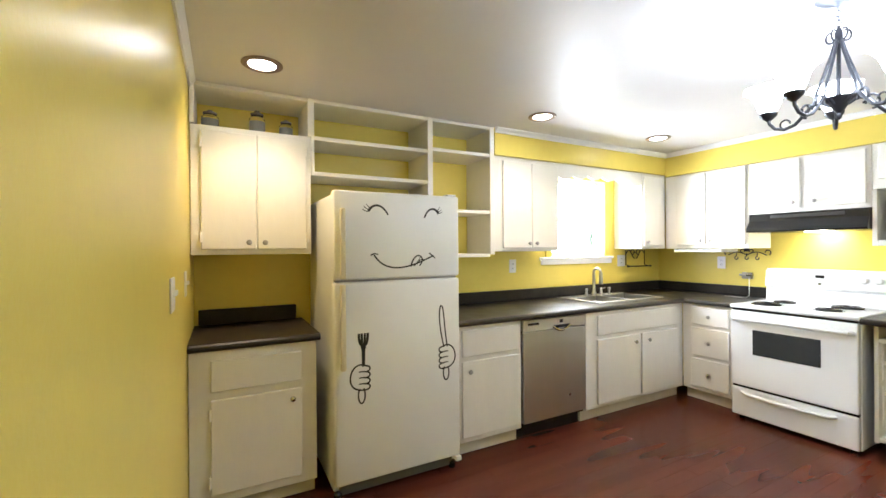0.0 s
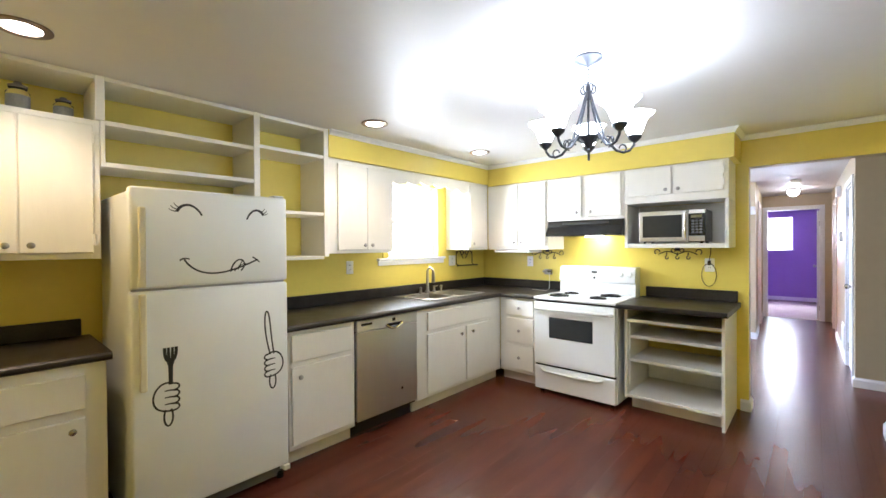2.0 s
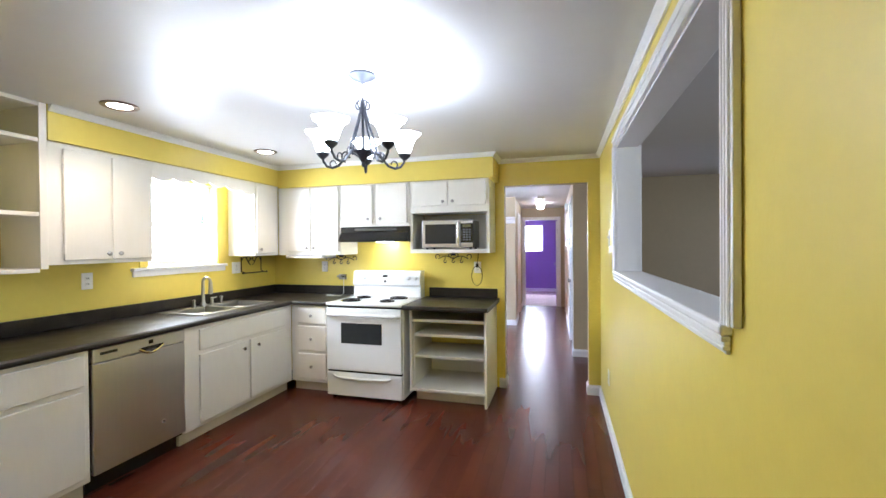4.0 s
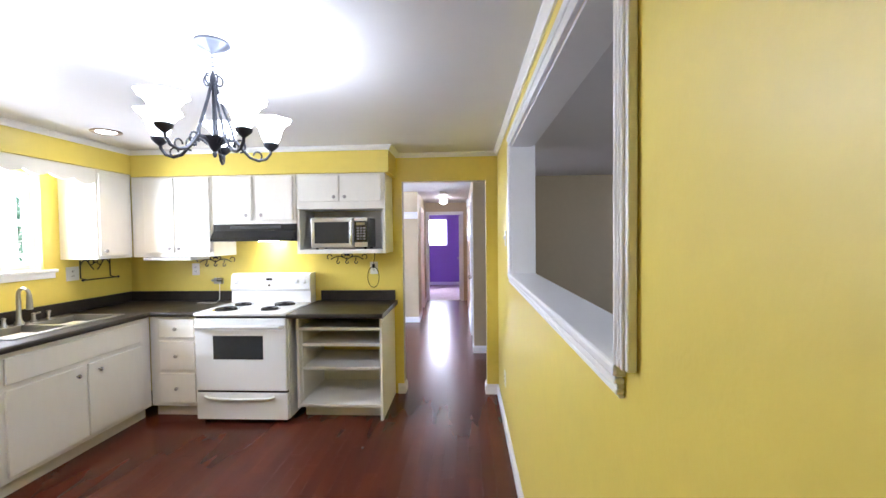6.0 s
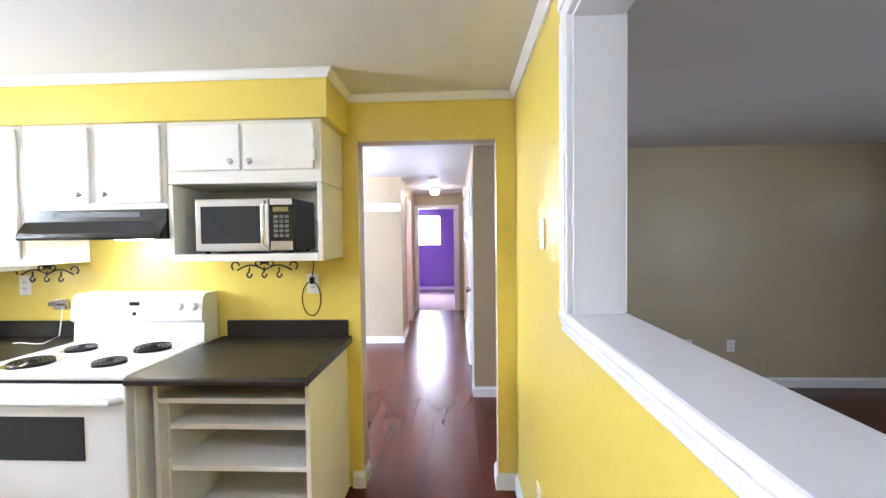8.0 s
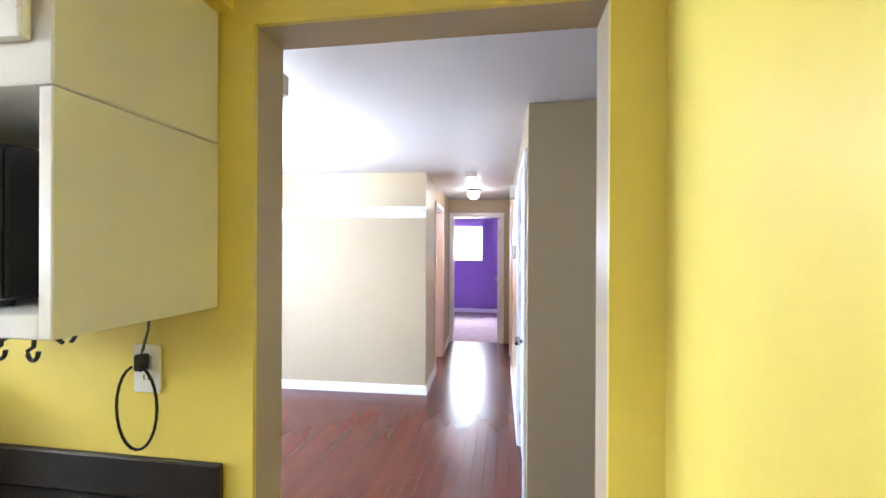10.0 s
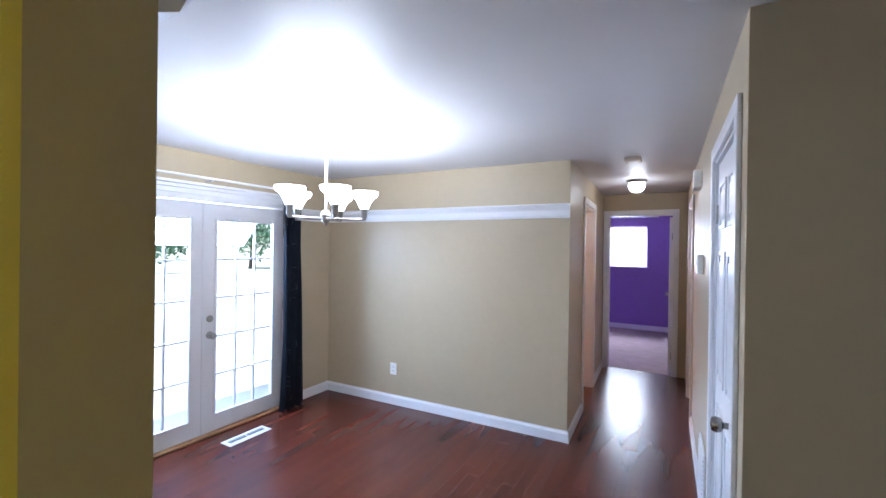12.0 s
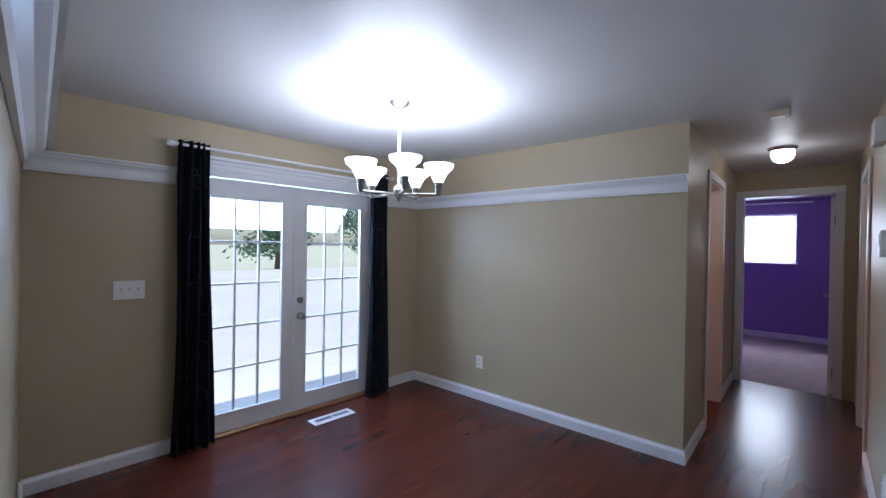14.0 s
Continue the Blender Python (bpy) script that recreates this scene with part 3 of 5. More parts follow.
for nm, z0, z1, x in (("lower_sash", WZ0 + 0.004, 1.67, XS - 0.07), ("upper_sash", 1.64, WZ1 - 0.004, XS - 0.10)):
    bm = bmesh.new()
    a, b = WY0 + 0.003, WY1 - 0.003
    box(bm, x, x + 0.028, a, a + 0.045, z0, z1, 0.003)
    box(bm, x, x + 0.028, b - 0.045, b, z0, z1, 0.003)
    box(bm, x, x + 0.028, a + 0.045, b - 0.045, z0, z0 + 0.045, 0.003)
    box(bm, x, x + 0.028, a + 0.045, b - 0.045, z1 - 0.04, z1, 0.003)
    s = part(nm, bm, TRIM, t)
    g = part("pane", B(x + 0.012, x + 0.015, a + 0.046, b - 0.046, z0 + 0.046, z1 - 0.041), GLASS, s)
    g.visible_shadow = False
part("jamb", B(XS - 0.139, XS - 0.001, WY1 - 0.003, WY1 - 0.0005, WZ0, WZ1), TRIM, t)
part("jamb", B(XS - 0.139, XS - 0.001, WY0 + 0.0005, WY0 + 0.003, WZ0, WZ1), TRIM, t)

# base cabinets under the worktop
cabinet("base_cabinet", FB, 2.215, 2.722, 0, 0.868, 0.63,
        [(2.23, 2.69, 0.665, 0.84, "drawer_front", None, 0, None), (2.23, 2.69, 0.135, 0.635, "door", 2.28, 0.57, None)],
        "white base cabinet with drawer front and one door", toe=0.10)
cabinet("sink_cabinet", FB, 3.352, 4.598, 0, 0.868, 0.63,
        [(3.475, 4.49, 0.675, 0.835, "drawer_front", None, 0, None), (3.475, 3.985, 0.13, 0.645, "door", 3.91, 0.585, 3.47),
         (4.005, 4.49, 0.13, 0.645, "door", 4.08, 0.585, None)],
        "white two-door sink base cabinet", toe=0.10)
FD = Front("y", 4.60)
cabinet("drawer_cabinet", FD, -2.299, -1.868, 0, 0.868, 0.58,
        [(-2.215, -1.90, 0.685, 0.845, "drawer", -2.055, 0.765, None), (-2.215, -1.90, 0.41, 0.66, "drawer", -2.055, 0.535, None),
         (-2.215, -1.90, 0.135, 0.385, "drawer", -2.055, 0.26, None)], "white three-drawer base cabinet beside the stove", toe=0.10)

# dishwasher
t = thing("dishwasher", (-2.6, 3.04, 0), "stainless steel built-in dishwasher with pocket handle", "dishwasher")
part("body", B(-2.93, -2.315, 2.735, 3.34, 0.10, 0.862), BLACK, t)
part("toe_kick", B(-2.93, -2.37, 2.735, 3.34, 0, 0.099), BLACK, t, "black recessed toe kick")
part("door", B(-2.314, -2.283, 2.732, 3.343, 0.125, 0.775, bevel=0.006, seg=2), STEEL, t)
cp = part("control_panel", B(-2.314, -2.281, 2.732, 3.343, 0.779, 0.862, bevel=0.006, seg=2), STEEL, t)
part("badge", B(-2.2815, -2.279, 2.77, 2.87, 0.822, 0.838), BLACK, cp, "dark badge")
part("vent", B(-2.2815, -2.279, 3.07, 3.10, 0.82, 0.845), BLACK, cp, "small dark control window")
bm = bmesh.new()
pts = [(-2.279, 3.00 + 0.17 * i / 12, 0.800 - 0.035 * math.sin(math.pi * i / 12)) for i in range(13)]
tube(bm, pts, 0.011, 8)
part("handle", bm, CHROME, t, "bright curved pocket handle", True)
part("handle_pocket", B(-2.2825, -2.2785, 3.005, 3.165, 0.785, 0.806), BLACK, t)
part("logo_button", lathe(bmesh.new(), [(0.012, 0), (0.012, 0.003), (0.0001, 0.004)], at((-2.283, 3.17, 0.27), (1, 0, 0)), 16), CHROME, t, "round metal emblem", True)

# worktops
CX = -2.268
t = thing("worktop", (-2.6, 3.6, 0.87), "dark L-shaped laminate worktop with upstand", "worktop")
bm = bmesh.new()
SX0, SX1, SY0, SY1 = -2.86, -2.40, 3.62, 4.44
for x0, x1, y0, y1 in ((XS + 0.001, CX, 2.19, SY0), (XS + 0.001, CX, SY1, YS - 0.001), (XS + 0.001, SX0, SY0, SY1), (SX1, CX, SY0, SY1), (CX, -1.862, 4.565, YS - 0.001)):
    box(bm, x0, x1, y0, y1, 0.869, 0.909)
bmesh.ops.remove_doubles(bm, verts=bm.verts, dist=0.0003)
tube(bm, [(CX, 2.19, 0.889), (CX, 4.56, 0.889)], 0.0198, 10)
tube(bm, [(CX - 0.01, 4.566, 0.889), (-1.862, 4.566, 0.889)], 0.0198, 10)
part("top", bm, COUNTER, t)
bm = bmesh.new()
box(bm, XS + 0.001, XS + 0.021, 2.19, YS - 0.022, 0.909, 1.005, 0.004)
box(bm, XS + 0.001, -1.862, YS - 0.021, YS - 0.001, 0.909, 1.005, 0.004)
part("upstand", bm, COUNTER, t)
t = thing("worktop", (-2.65, 1.0, 0.87), "dark laminate worktop with upstand beside the fridge", "worktop")
bm = B(XS + 0.001, -2.345, YB + 0.002, 1.338, 0.869, 0.909)
tube(bm, [(-2.345, YB + 0.002, 0.889), (-2.345, 1.338, 0.889)], 0.0198, 10)
part("top", bm, COUNTER, t)
part("upstand", B(XS + 0.001, XS + 0.021, YB + 0.024, 1.30, 0.909, 1.005, bevel=0.004), COUNTER, t)

# sink and tap
t = thing("kitchen_sink", (-2.63, 4.03, 0.91), "stainless steel double-bowl drop-in sink", "sink")
bm = bmesh.new()
z1 = 0.917
ym = (SY0 + SY1) / 2
for x0, x1, y0, y1 in ((SX0 - 0.012, SX0 + 0.075, SY0 - 0.012, SY1 + 0.012), (SX1 - 0.03, SX1 + 0.012, SY0 - 0.012, SY1 + 0.012),
                       (SX0 + 0.075, SX1 - 0.03, SY0 - 0.012, SY0 + 0.03), (SX0 + 0.075, SX1 - 0.03, SY1 - 0.03, SY1 + 0.012), (SX0 + 0.075, SX1 - 0.03, ym - 0.018, ym + 0.018)):
    box(bm, x0, x1, y0, y1, 0.910, z1)
part("rim", bm, STEEL, t)
for y0, y1 in ((SY0 + 0.03, ym - 0.018), (ym + 0.018, SY1 - 0.03)):
    bm = bmesh.new()
    x0, x1 = SX0 + 0.075, SX1 - 0.03
    rings = []
    for z, k in ((0.912, 0), (0.80, 0.012), (0.765, 0.03), (0.755, 0.06)):
        rings.append([bm.verts.new(v) for v in ((x0 + k, y0 + k, z), (x1 - k, y0 + k, z), (x1 - k, y1 - k, z), (x0 + k, y1 - k, z))])
    for a, b in zip(rings, rings[1:]):
        for i in range(4):
            bm.faces.new((a[i], a[(i + 1) % 4], b[(i + 1) % 4], b[i]))
    bm.faces.new(rings[-1])
    bmesh.ops.solidify(bm, geom=bm.faces, thickness=0.0015)
    w = part("bowl", bm, STEEL, t)
    part("drain", lathe(bmesh.new(), [(0.035, 0.756), (0.035, 0.758), (0.022, 0.757), (0.0001, 0.756)], Matrix.Translation(((x0 + x1) / 2, (y0 + y1) / 2, 0)), 20), CHROME, w, "round drain", True)
t = thing("kitchen_tap", (-2.82, 4.03, 0.917), "brushed nickel pull-down tap with two handles", "tap")
bm = lathe(bmesh.new(), [(0.03, 0), (0.03, 0.012), (0.018, 0.03), (0.015, 0.06), (0.0145, 0.18), (0.013, 0.225), (0.0001, 0.226)], Matrix.Translation((-2.82, 4.03, 0.917)), 20)
part("column", bm, NICKEL, t, "", True)
bm = tube(bmesh.new(), [(-2.82 + 0.042 - 0.042 * math.cos(radians(a)), 4.03, 1.135 + 0.042 * math.sin(radians(a))) for a in range(0, 181, 15)], 0.0125, 10)
part("spout", bm, NICKEL, t, "", True)
part("spray_head", lathe(bmesh.new(), [(0.018, -0.11), (0.020, -0.10), (0.0155, 0.0), (0.0001, 0.002)], Matrix.Translation((-2.736, 4.03, 1.137)), 16), NICKEL, t, "", True)
for dy in (-0.10, 0.10):
    bm = lathe(bmesh.new(), [(0.022, 0), (0.022, 0.008), (0.013, 0.02), (0.011, 0.05), (0.014, 0.062), (0.0001, 0.07)], Matrix.Translation((-2.82, 4.03 + dy, 0.917)), 16)
    tube(bm, [(-2.82, 4.03 + dy, 0.975), (-2.79, 4.03 + dy * 1.25, 0.985)], 0.006, 8)
    part("tap_handle", bm, NICKEL, t, "", True)
bm = lathe(bmesh.new(), [(0.018, 0), (0.018, 0.006), (0.010, 0.012), (0.012, 0.045), (0.017, 0.055), (0.015, 0.065), (0.0001, 0.067)], Matrix.Translation((-2.82, 4.24, 0.9175)), 16)
solid("soap_dispenser", bm, NICKEL, "short brushed metal sprayer stub beside the tap", "sprayer", smooth=True)

# ---- fridge ----
FX = -2.205
t = thing("refrigerator", (-2.55, 1.77, 0), "white top-freezer refrigerator with a smiling face decal", "refrigerator")
part("body", B(-2.92, FX - 0.072, 1.392, 2.158, 0.03, 1.685, bevel=0.008, seg=2), FRIDGE, t)
dl = part("fridge_door", B(FX - 0.066, FX, 1.385, 2.165, 0.085, 1.195, bevel=0.014, seg=3), FRIDGE, t, "", True)
du = part("freezer_door", B(FX - 0.066, FX, 1.385, 2.165, 1.207, 1.70, bevel=0.014, seg=3), FRIDGE, t, "", True)
part("gasket", B(FX - 0.071, FX - 0.02, 1.40, 2.15, 1.194, 1.208), mat("grey_gasket", (0.30, 0.30, 0.30), 0.6), t, "grey door gasket")
# grille and feet coloured dark to give the shaded gap under the fridge
bm = B(FX - 0.09, FX - 0.045, 1.42, 2.13, 0.015, 0.08, bevel=0.004)
part("grille", bm, mat("gap_dark_grille", (0.12, 0.12, 0.115), 0.5), t, "toe grille coloured dark for the shade under the fridge")
for y in (1.41, 2.13):
    part("foot", lathe(bmesh.new(), [(0.022, 0), (0.022, 0.03), (0.012, 0.04), (0.0001, 0.041)], Matrix.Translation((FX - 0.05, y, 0)), 12), BLACK, t)
part("hinge", B(FX - 0.075, FX - 0.01, 2.09, 2.15, 1.701, 1.712, bevel=0.003), FRIDGE, t)
part("hinge", B(FX - 0.045, FX + 0.008, 2.13, 2.168, 0.055, 0.084, bevel=0.003), PLATE, t)
YELLOWED = mat("yellowed_plastic", (0.74, 0.68, 0.48), 0.4, grain=0.05)
for d, z0, z1 in ((du, 1.215, 1.60), (dl, 0.72, 1.185)):
    bm = box(bmesh.new(), FX + 0.012, FX + 0.034, 1.413, 1.443, z0, z1, 0.008, 2)
    box(bm, FX - 0.002, FX + 0.020, 1.416, 1.440, z0 + 0.002, z0 + 0.04, 0.003)
    box(bm, FX - 0.002, FX + 0.020, 1.416, 1.440, z1 - 0.04, z1 - 0.002, 0.003)
    part("door_handle", bm, YELLOWED, d, "yellowed plastic bar handle")


def decal(name, strokes, parent, label):
    """Flat vinyl strokes on the door; strokes: (points (y, z), width at start, width at end)."""
    bm = bmesh.new()
    for pts, w0, w1 in strokes:
        n = len(pts)
        rows = []
        for i, (y, z) in enumerate(pts):
            a, b = pts[max(0, i - 1)], pts[min(n - 1, i + 1)]
            d = Vector((b[0] - a[0], b[1] - a[1])).normalized()
            w = (w0 + (w1 - w0) * i / (n - 1)) * 0.72
            ny, nz = -d.y * w, d.x * w
            rows.append([bm.verts.new((x, y + s * ny, z + s * nz)) for x in (FX - 0.001, FX + 0.0012) for s in (-1, 1)])
        for a, b in zip(rows, rows[1:]):
            for i, j in ((2, 3), (0, 2), (3, 1)):
                bm.faces.new((a[i], a[j], b[j], b[i]))
    return part(name, bm, INK, parent, label)


def bez(*c, n=14):
    out = []
    for i in range(n + 1):
        k = i / n
        p = [Vector(q) for q in c]
        while len(p) > 1:
            p = [a.lerp(b, k) for a, b in zip(p, p[1:])]
        out.append((p[0].x, p[0].y))
    return out


def oval(cy, cz, ry, rz, a0=0, a1=360, n=20, tilt=0):
    o = []
    for i in range(n + 1):
        a = radians(a0 + (a1 - a0) * i / n)
        y, z = ry * math.cos(a), rz * math.sin(a)
        o.append((cy + y * math.cos(radians(tilt)) - z * math.sin(radians(tilt)), cz + y * math.sin(radians(tilt)) + z * math.cos(radians(tilt))))
    return o


# eyes: arched lids with lashes; mouth with tongue
decal("eye_decal", [(bez((1.58, 1.588), (1.60, 1.635), (1.66, 1.64), (1.695, 1.572)), 0.010, 0.006), (bez((1.585, 1.59), (1.56, 1.585), (1.545, 1.600)), 0.004, 0.002),
                    (bez((1.587, 1.598), (1.565, 1.60), (1.552, 1.617)), 0.004, 0.002), (bez((1.592, 1.607), (1.578, 1.613), (1.566, 1.630)), 0.004, 0.002)], du, "black closed-eye decal with lashes")
decal("eye_decal", [(bez((2.02, 1.588), (2.00, 1.628), (1.95, 1.63), (1.925, 1.560)), 0.010, 0.006), (bez((2.015, 1.592), (2.035, 1.590), (2.045, 1.602)), 0.004, 0.002),
                    (bez((2.013, 1.598), (2.030, 1.602), (2.040, 1.617)), 0.004, 0.002), (bez((2.008, 1.606), (2.020, 1.612), (2.028, 1.628)), 0.004, 0.002)], du, "black closed-eye decal with lashes")
decal("mouth_decal", [(bez((1.61, 1.345), (1.66, 1.26), (1.76, 1.23), (1.90, 1.30), (1.985, 1.335)), 0.006, 0.006), (bez((1.59, 1.340), (1.61, 1.358), (1.635, 1.345)), 0.006, 0.004),
                      (bez((1.955, 1.350), (1.98, 1.335), (1.995, 1.318)), 0.006, 0.004),
                      (bez((1.835, 1.272), (1.85, 1.345), (1.90, 1.365), (1.935, 1.315), (1.89, 1.275)), 0.006, 0.005), (bez((1.855, 1.275), (1.885, 1.30), (1.90, 1.335)), 0.004, 0.003),
                      (bez((1.875, 1.282), (1.885, 1.318), (1.925, 1.312)), 0.004, 0.003)], du, "black smiling mouth decal with tongue")


def glove(cy, cz, s):
    """A closed fist: round back, four knuckles on the other side, and the handle's end below."""
    w = 0.006
    out = [(bez((cy + 0.028 * s, cz + 0.063), (cy - 0.015 * s, cz + 0.088), (cy - 0.058 * s, cz + 0.055), (cy - 0.060 * s, cz)), w, w),
           (bez((cy - 0.060 * s, cz), (cy - 0.060 * s, cz - 0.045), (cy - 0.03 * s, cz - 0.072), (cy + 0.028 * s, cz - 0.071)), w, w)]
    for k in range(4):
        z = cz + 0.046 - 0.0335 * k
        out.append((oval(cy + 0.028 * s, z, 0.024 * s, 0.0168, -90, 90, 10), w, w))
        if k < 3:
            out.append((bez((cy + 0.028 * s, z - 0.0168), (cy + 0.012 * s, z - 0.012), (cy - 0.012 * s, z - 0.014)), w, w * 0.6))
    out.append((oval(cy + 0.004 * s, cz - 0.098, 0.019, 0.045, 125, 415), w, w))
    return out


fy, fz = 1.545, 0.80
decal("fork_decal", [*glove(1.53, 0.665, 1), (((fy, 0.725), (fy, 0.80), (fy, 0.83)), 0.012, 0.016), (bez((fy - 0.025, 0.91), (fy - 0.028, 0.83), (fy, 0.825), (fy + 0.028, 0.83), (fy + 0.025, 0.91)), 0.010, 0.010),
                     (((fy - 0.009, 0.91), (fy - 0.008, 0.86), (fy - 0.006, 0.825)), 0.008, 0.012), (((fy + 0.009, 0.91), (fy + 0.008, 0.86), (fy + 0.006, 0.825)), 0.008, 0.012)], dl, "black decal of a glove holding a fork")
ky = 2.04
decal("knife_decal", [*glove(2.07, 0.715, -1), (bez((ky + 0.012, 0.775), (ky - 0.03, 0.93), (ky - 0.02, 1.03), (ky - 0.005, 1.03)), 0.006, 0.006),
                      (bez((ky - 0.005, 1.03), (ky + 0.015, 1.02), (ky + 0.012, 0.90), (ky + 0.035, 0.775)), 0.006, 0.006)], dl, "black decal of a glove holding a knife")

# ---- kitchen: stove wall ----
FS = Front("y", 4.83)
cabinet("upper_cabinet", FS, -2.615, -1.862, 1.36, SZ - 0.022, 0.368,
        [(-2.49, -2.215, 1.395, 2.06, "door", -2.25, 1.435, None), (-2.205, -1.885, 1.395, 2.06, "door", -2.165, 1.435, -1.88)],
        "white two-door wall cabinet in the corner")
cabinet("hood_cabinet", FS, -1.860, -1.102, 1.645, SZ - 0.022, 0.368,
        [(-1.815, -1.50, 1.675, 2.06, "door", -1.54, 1.72, None), (-1.445, -1.125, 1.675, 2.06, "door", -1.405, 1.72, None)],
        "white two-door wall cabinet above the range hood")
cabinet("upper_cabinet", FS, -1.10, -0.312, 1.767, SZ - 0.022, 0.368,
        [(-1.065, -0.715, 1.83, 2.06, "door", -0.755, 1.87, None), (-0.70, -0.345, 1.83, 2.06, "door", -0.66, 1.87, -0.34)],
        "white two-door wall cabinet above the microwave niche")
t = thing("microwave_niche", (-0.7, 5.0, 1.37), "white open niche cabinet holding the microwave", "cabinet")
for x0, x1, z0, z1 in ((-1.10, -1.075, 1.375, 1.763), (-0.337, -0.312, 1.375, 1.763)):
    part("side_panel", B(x0, x1, 4.83, YS - 0.002, z0, z1, bevel=0.002), CAB, t)
part("bottom_panel", B(-1.074, -0.338, 4.83, YS - 0.002, 1.375, 1.412, bevel=0.002), CAB, t)
part("back_panel", B(-1.074, -0.338, YS - 0.012, YS - 0.003, 1.413, 1.763), CAB, t)

# microwave, standing a little askew
t = thing("microwave", (-0.735, 5.0, 1.413), "stainless steel and black countertop microwave in the niche", "microwave")
part("body", B(-0.985, -0.475, 4.885, 5.175, 1.425, 1.693, bevel=0.004), BLACK, t)
part("door", B(-0.985, -0.60, 4.862, 4.884, 1.425, 1.693, bevel=0.005, seg=2), STEEL, t)
part("door_window", B(-0.955, -0.645, 4.8585, 4.8625, 1.465, 1.655, bevel=0.001), OVENGLASS, t, "dark glass window")
cp = part("control_panel", B(-0.598, -0.475, 4.864, 4.884, 1.425, 1.693, bevel=0.004), BLACK, t)
part("keypad_trim", B(-0.594, -0.479, 4.861, 4.865, 1.43, 1.475), STEEL, cp)
part("keypad_trim", B(-0.594, -0.479, 4.861, 4.865, 1.66, 1.69), STEEL, cp)
part("display", B(-0.578, -0.50, 4.861, 4.865, 1.625, 1.648), mat("lit_display", (0.25, 0.22, 0.08), 0.3), cp, "small amber display")
for i in range(5):
    for j in range(3):
        part("key", B(-0.574 + 0.028 * j, -0.554 + 0.028 * j, 4.861, 4.865, 1.495 + 0.024 * i, 1.511 + 0.024 * i), mat("grey_key", (0.18, 0.18, 0.19), 0.5) if not (i or j) else bpy.data.materials["grey_key"], cp)
bm = tube(bmesh.new(), [(-0.617, 4.86, 1.445), (-0.617, 4.835, 1.46), (-0.617, 4.828, 1.56), (-0.617, 4.835, 1.66), (-0.617, 4.86, 1.675)], 0.010, 10)
part("handle", bm, CHROME, t, "curved chrome bar handle", True)
for x in (-0.95, -0.51):
    for y in (4.91, 5.15):
        part("foot", lathe(bmesh.new(), [(0.012, 0), (0.012, 0.012), (0.0001, 0.0125)], Matrix.Translation((x, y, 1.4125)), 10), BLACK, t)

# range hood
t = thing("range_hood", (-1.47, 4.95, 1.50), "black slim under-cabinet range hood", "range hood")
bm = bmesh.new()
sec = [(5.195, 1.643), (4.822, 1.643), (4.82, 1.585), (4.775, 1.525), (4.77, 1.505), (4.775, 1.492), (5.195, 1.492)]
lo = [bm.verts.new((-1.855, y, z)) for y, z in sec]
hi = [bm.verts.new((-1.106, y, z)) for y, z in sec]
bm.faces.new(lo)
bm.faces.new(hi[::-1])
for i in range(len(sec)):
    j = (i + 1) % len(sec)
    bm.faces.new((lo[i], lo[j], hi[j], hi[i]))
part("hood_body", bm, BLACK, t)
part("vent_slot", B(-1.70, -1.24, 4.817, 4.823, 1.605, 1.63, bevel=0.001), mat("grey_slot", (0.05, 0.05, 0.05), 0.4), t, "slotted vent strip")
part("hood_lamp", B(-1.55, -1.39, 5.02, 5.10, 1.4875, 1.4915), BULB, t, "lit lamp lens")

lamp("hood_lamp_light", (-1.47, 5.06, 1.47), 0.9, (1.0, 0.95, 0.8), 0.04)

# stove
t = thing("stove", (-1.46, 4.8, 0), "white freestanding electric coil stove", "stove")
SX_0, SX_1 = -1.838, -1.066
part("body", B(SX_0, SX_1, 4.535, 5.17, 0.03, 0.885, bevel=0.004), ENAMEL, t)
top = part("cooktop", B(SX_0 - 0.003, SX_1 + 0.003, 4.485, 5.06, 0.886, 0.915, bevel=0.010, seg=3), ENAMEL, t, "", True)
bg = bmesh.new()
sec = [(5.175, 0.90), (5.035, 0.90), (5.045, 1.02), (5.020, 1.04), (5.020, 1.06), (5.040, 1.165), (5.065, 1.185), (5.175, 1.185)]
lo = [bg.verts.new((SX_0 + 0.008, y, z)) for y, z in sec]
hi = [bg.verts.new((SX_1 - 0.005, y, z)) for y, z in sec]
bg.faces.new(lo)
bg.faces.new(hi[::-1])
for i in range(len(sec)):
    j = (i + 1) % len(sec)
    bg.faces.new((lo[i], lo[j], hi[j], hi[i]))
bgp = part("backguard", bg, ENAMEL, t)
for x in (-1.78, -1.70, -1.20, -1.12):
    k = part("knob", lathe(bmesh.new(), [(0.026, 0), (0.026, 0.006), (0.020, 0.010), (0.019, 0.022), (0.0001, 0.024)], at((x, 5.030, 1.115), (0, -1, 0.19)), 20), ENAMEL, bgp, "white control knob", True)
part("clock_display", B(-1.485, -1.43, 5.021, 5.031, 1.122, 1.142, bevel=0.001), BLACK, bgp, "dark clock display")
part("emblem", B(-1.466, -1.446, 5.018, 5.024, 1.066, 1.086, bevel=0.001), BLACK, bgp, "small dark emblem")
GREY = mat("pale_grey_print", (0.55, 0.56, 0.58), 0.5)
part("panel_outline", B(-1.555, -1.365, 5.0245, 5.0265, 1.150, 1.153), GREY, bgp)
od = part("oven_door", B(SX_0 + 0.004, SX_1 - 0.004, 4.49, 4.533, 0.275, 0.868, bevel=0.008, seg=2), ENAMEL, t)
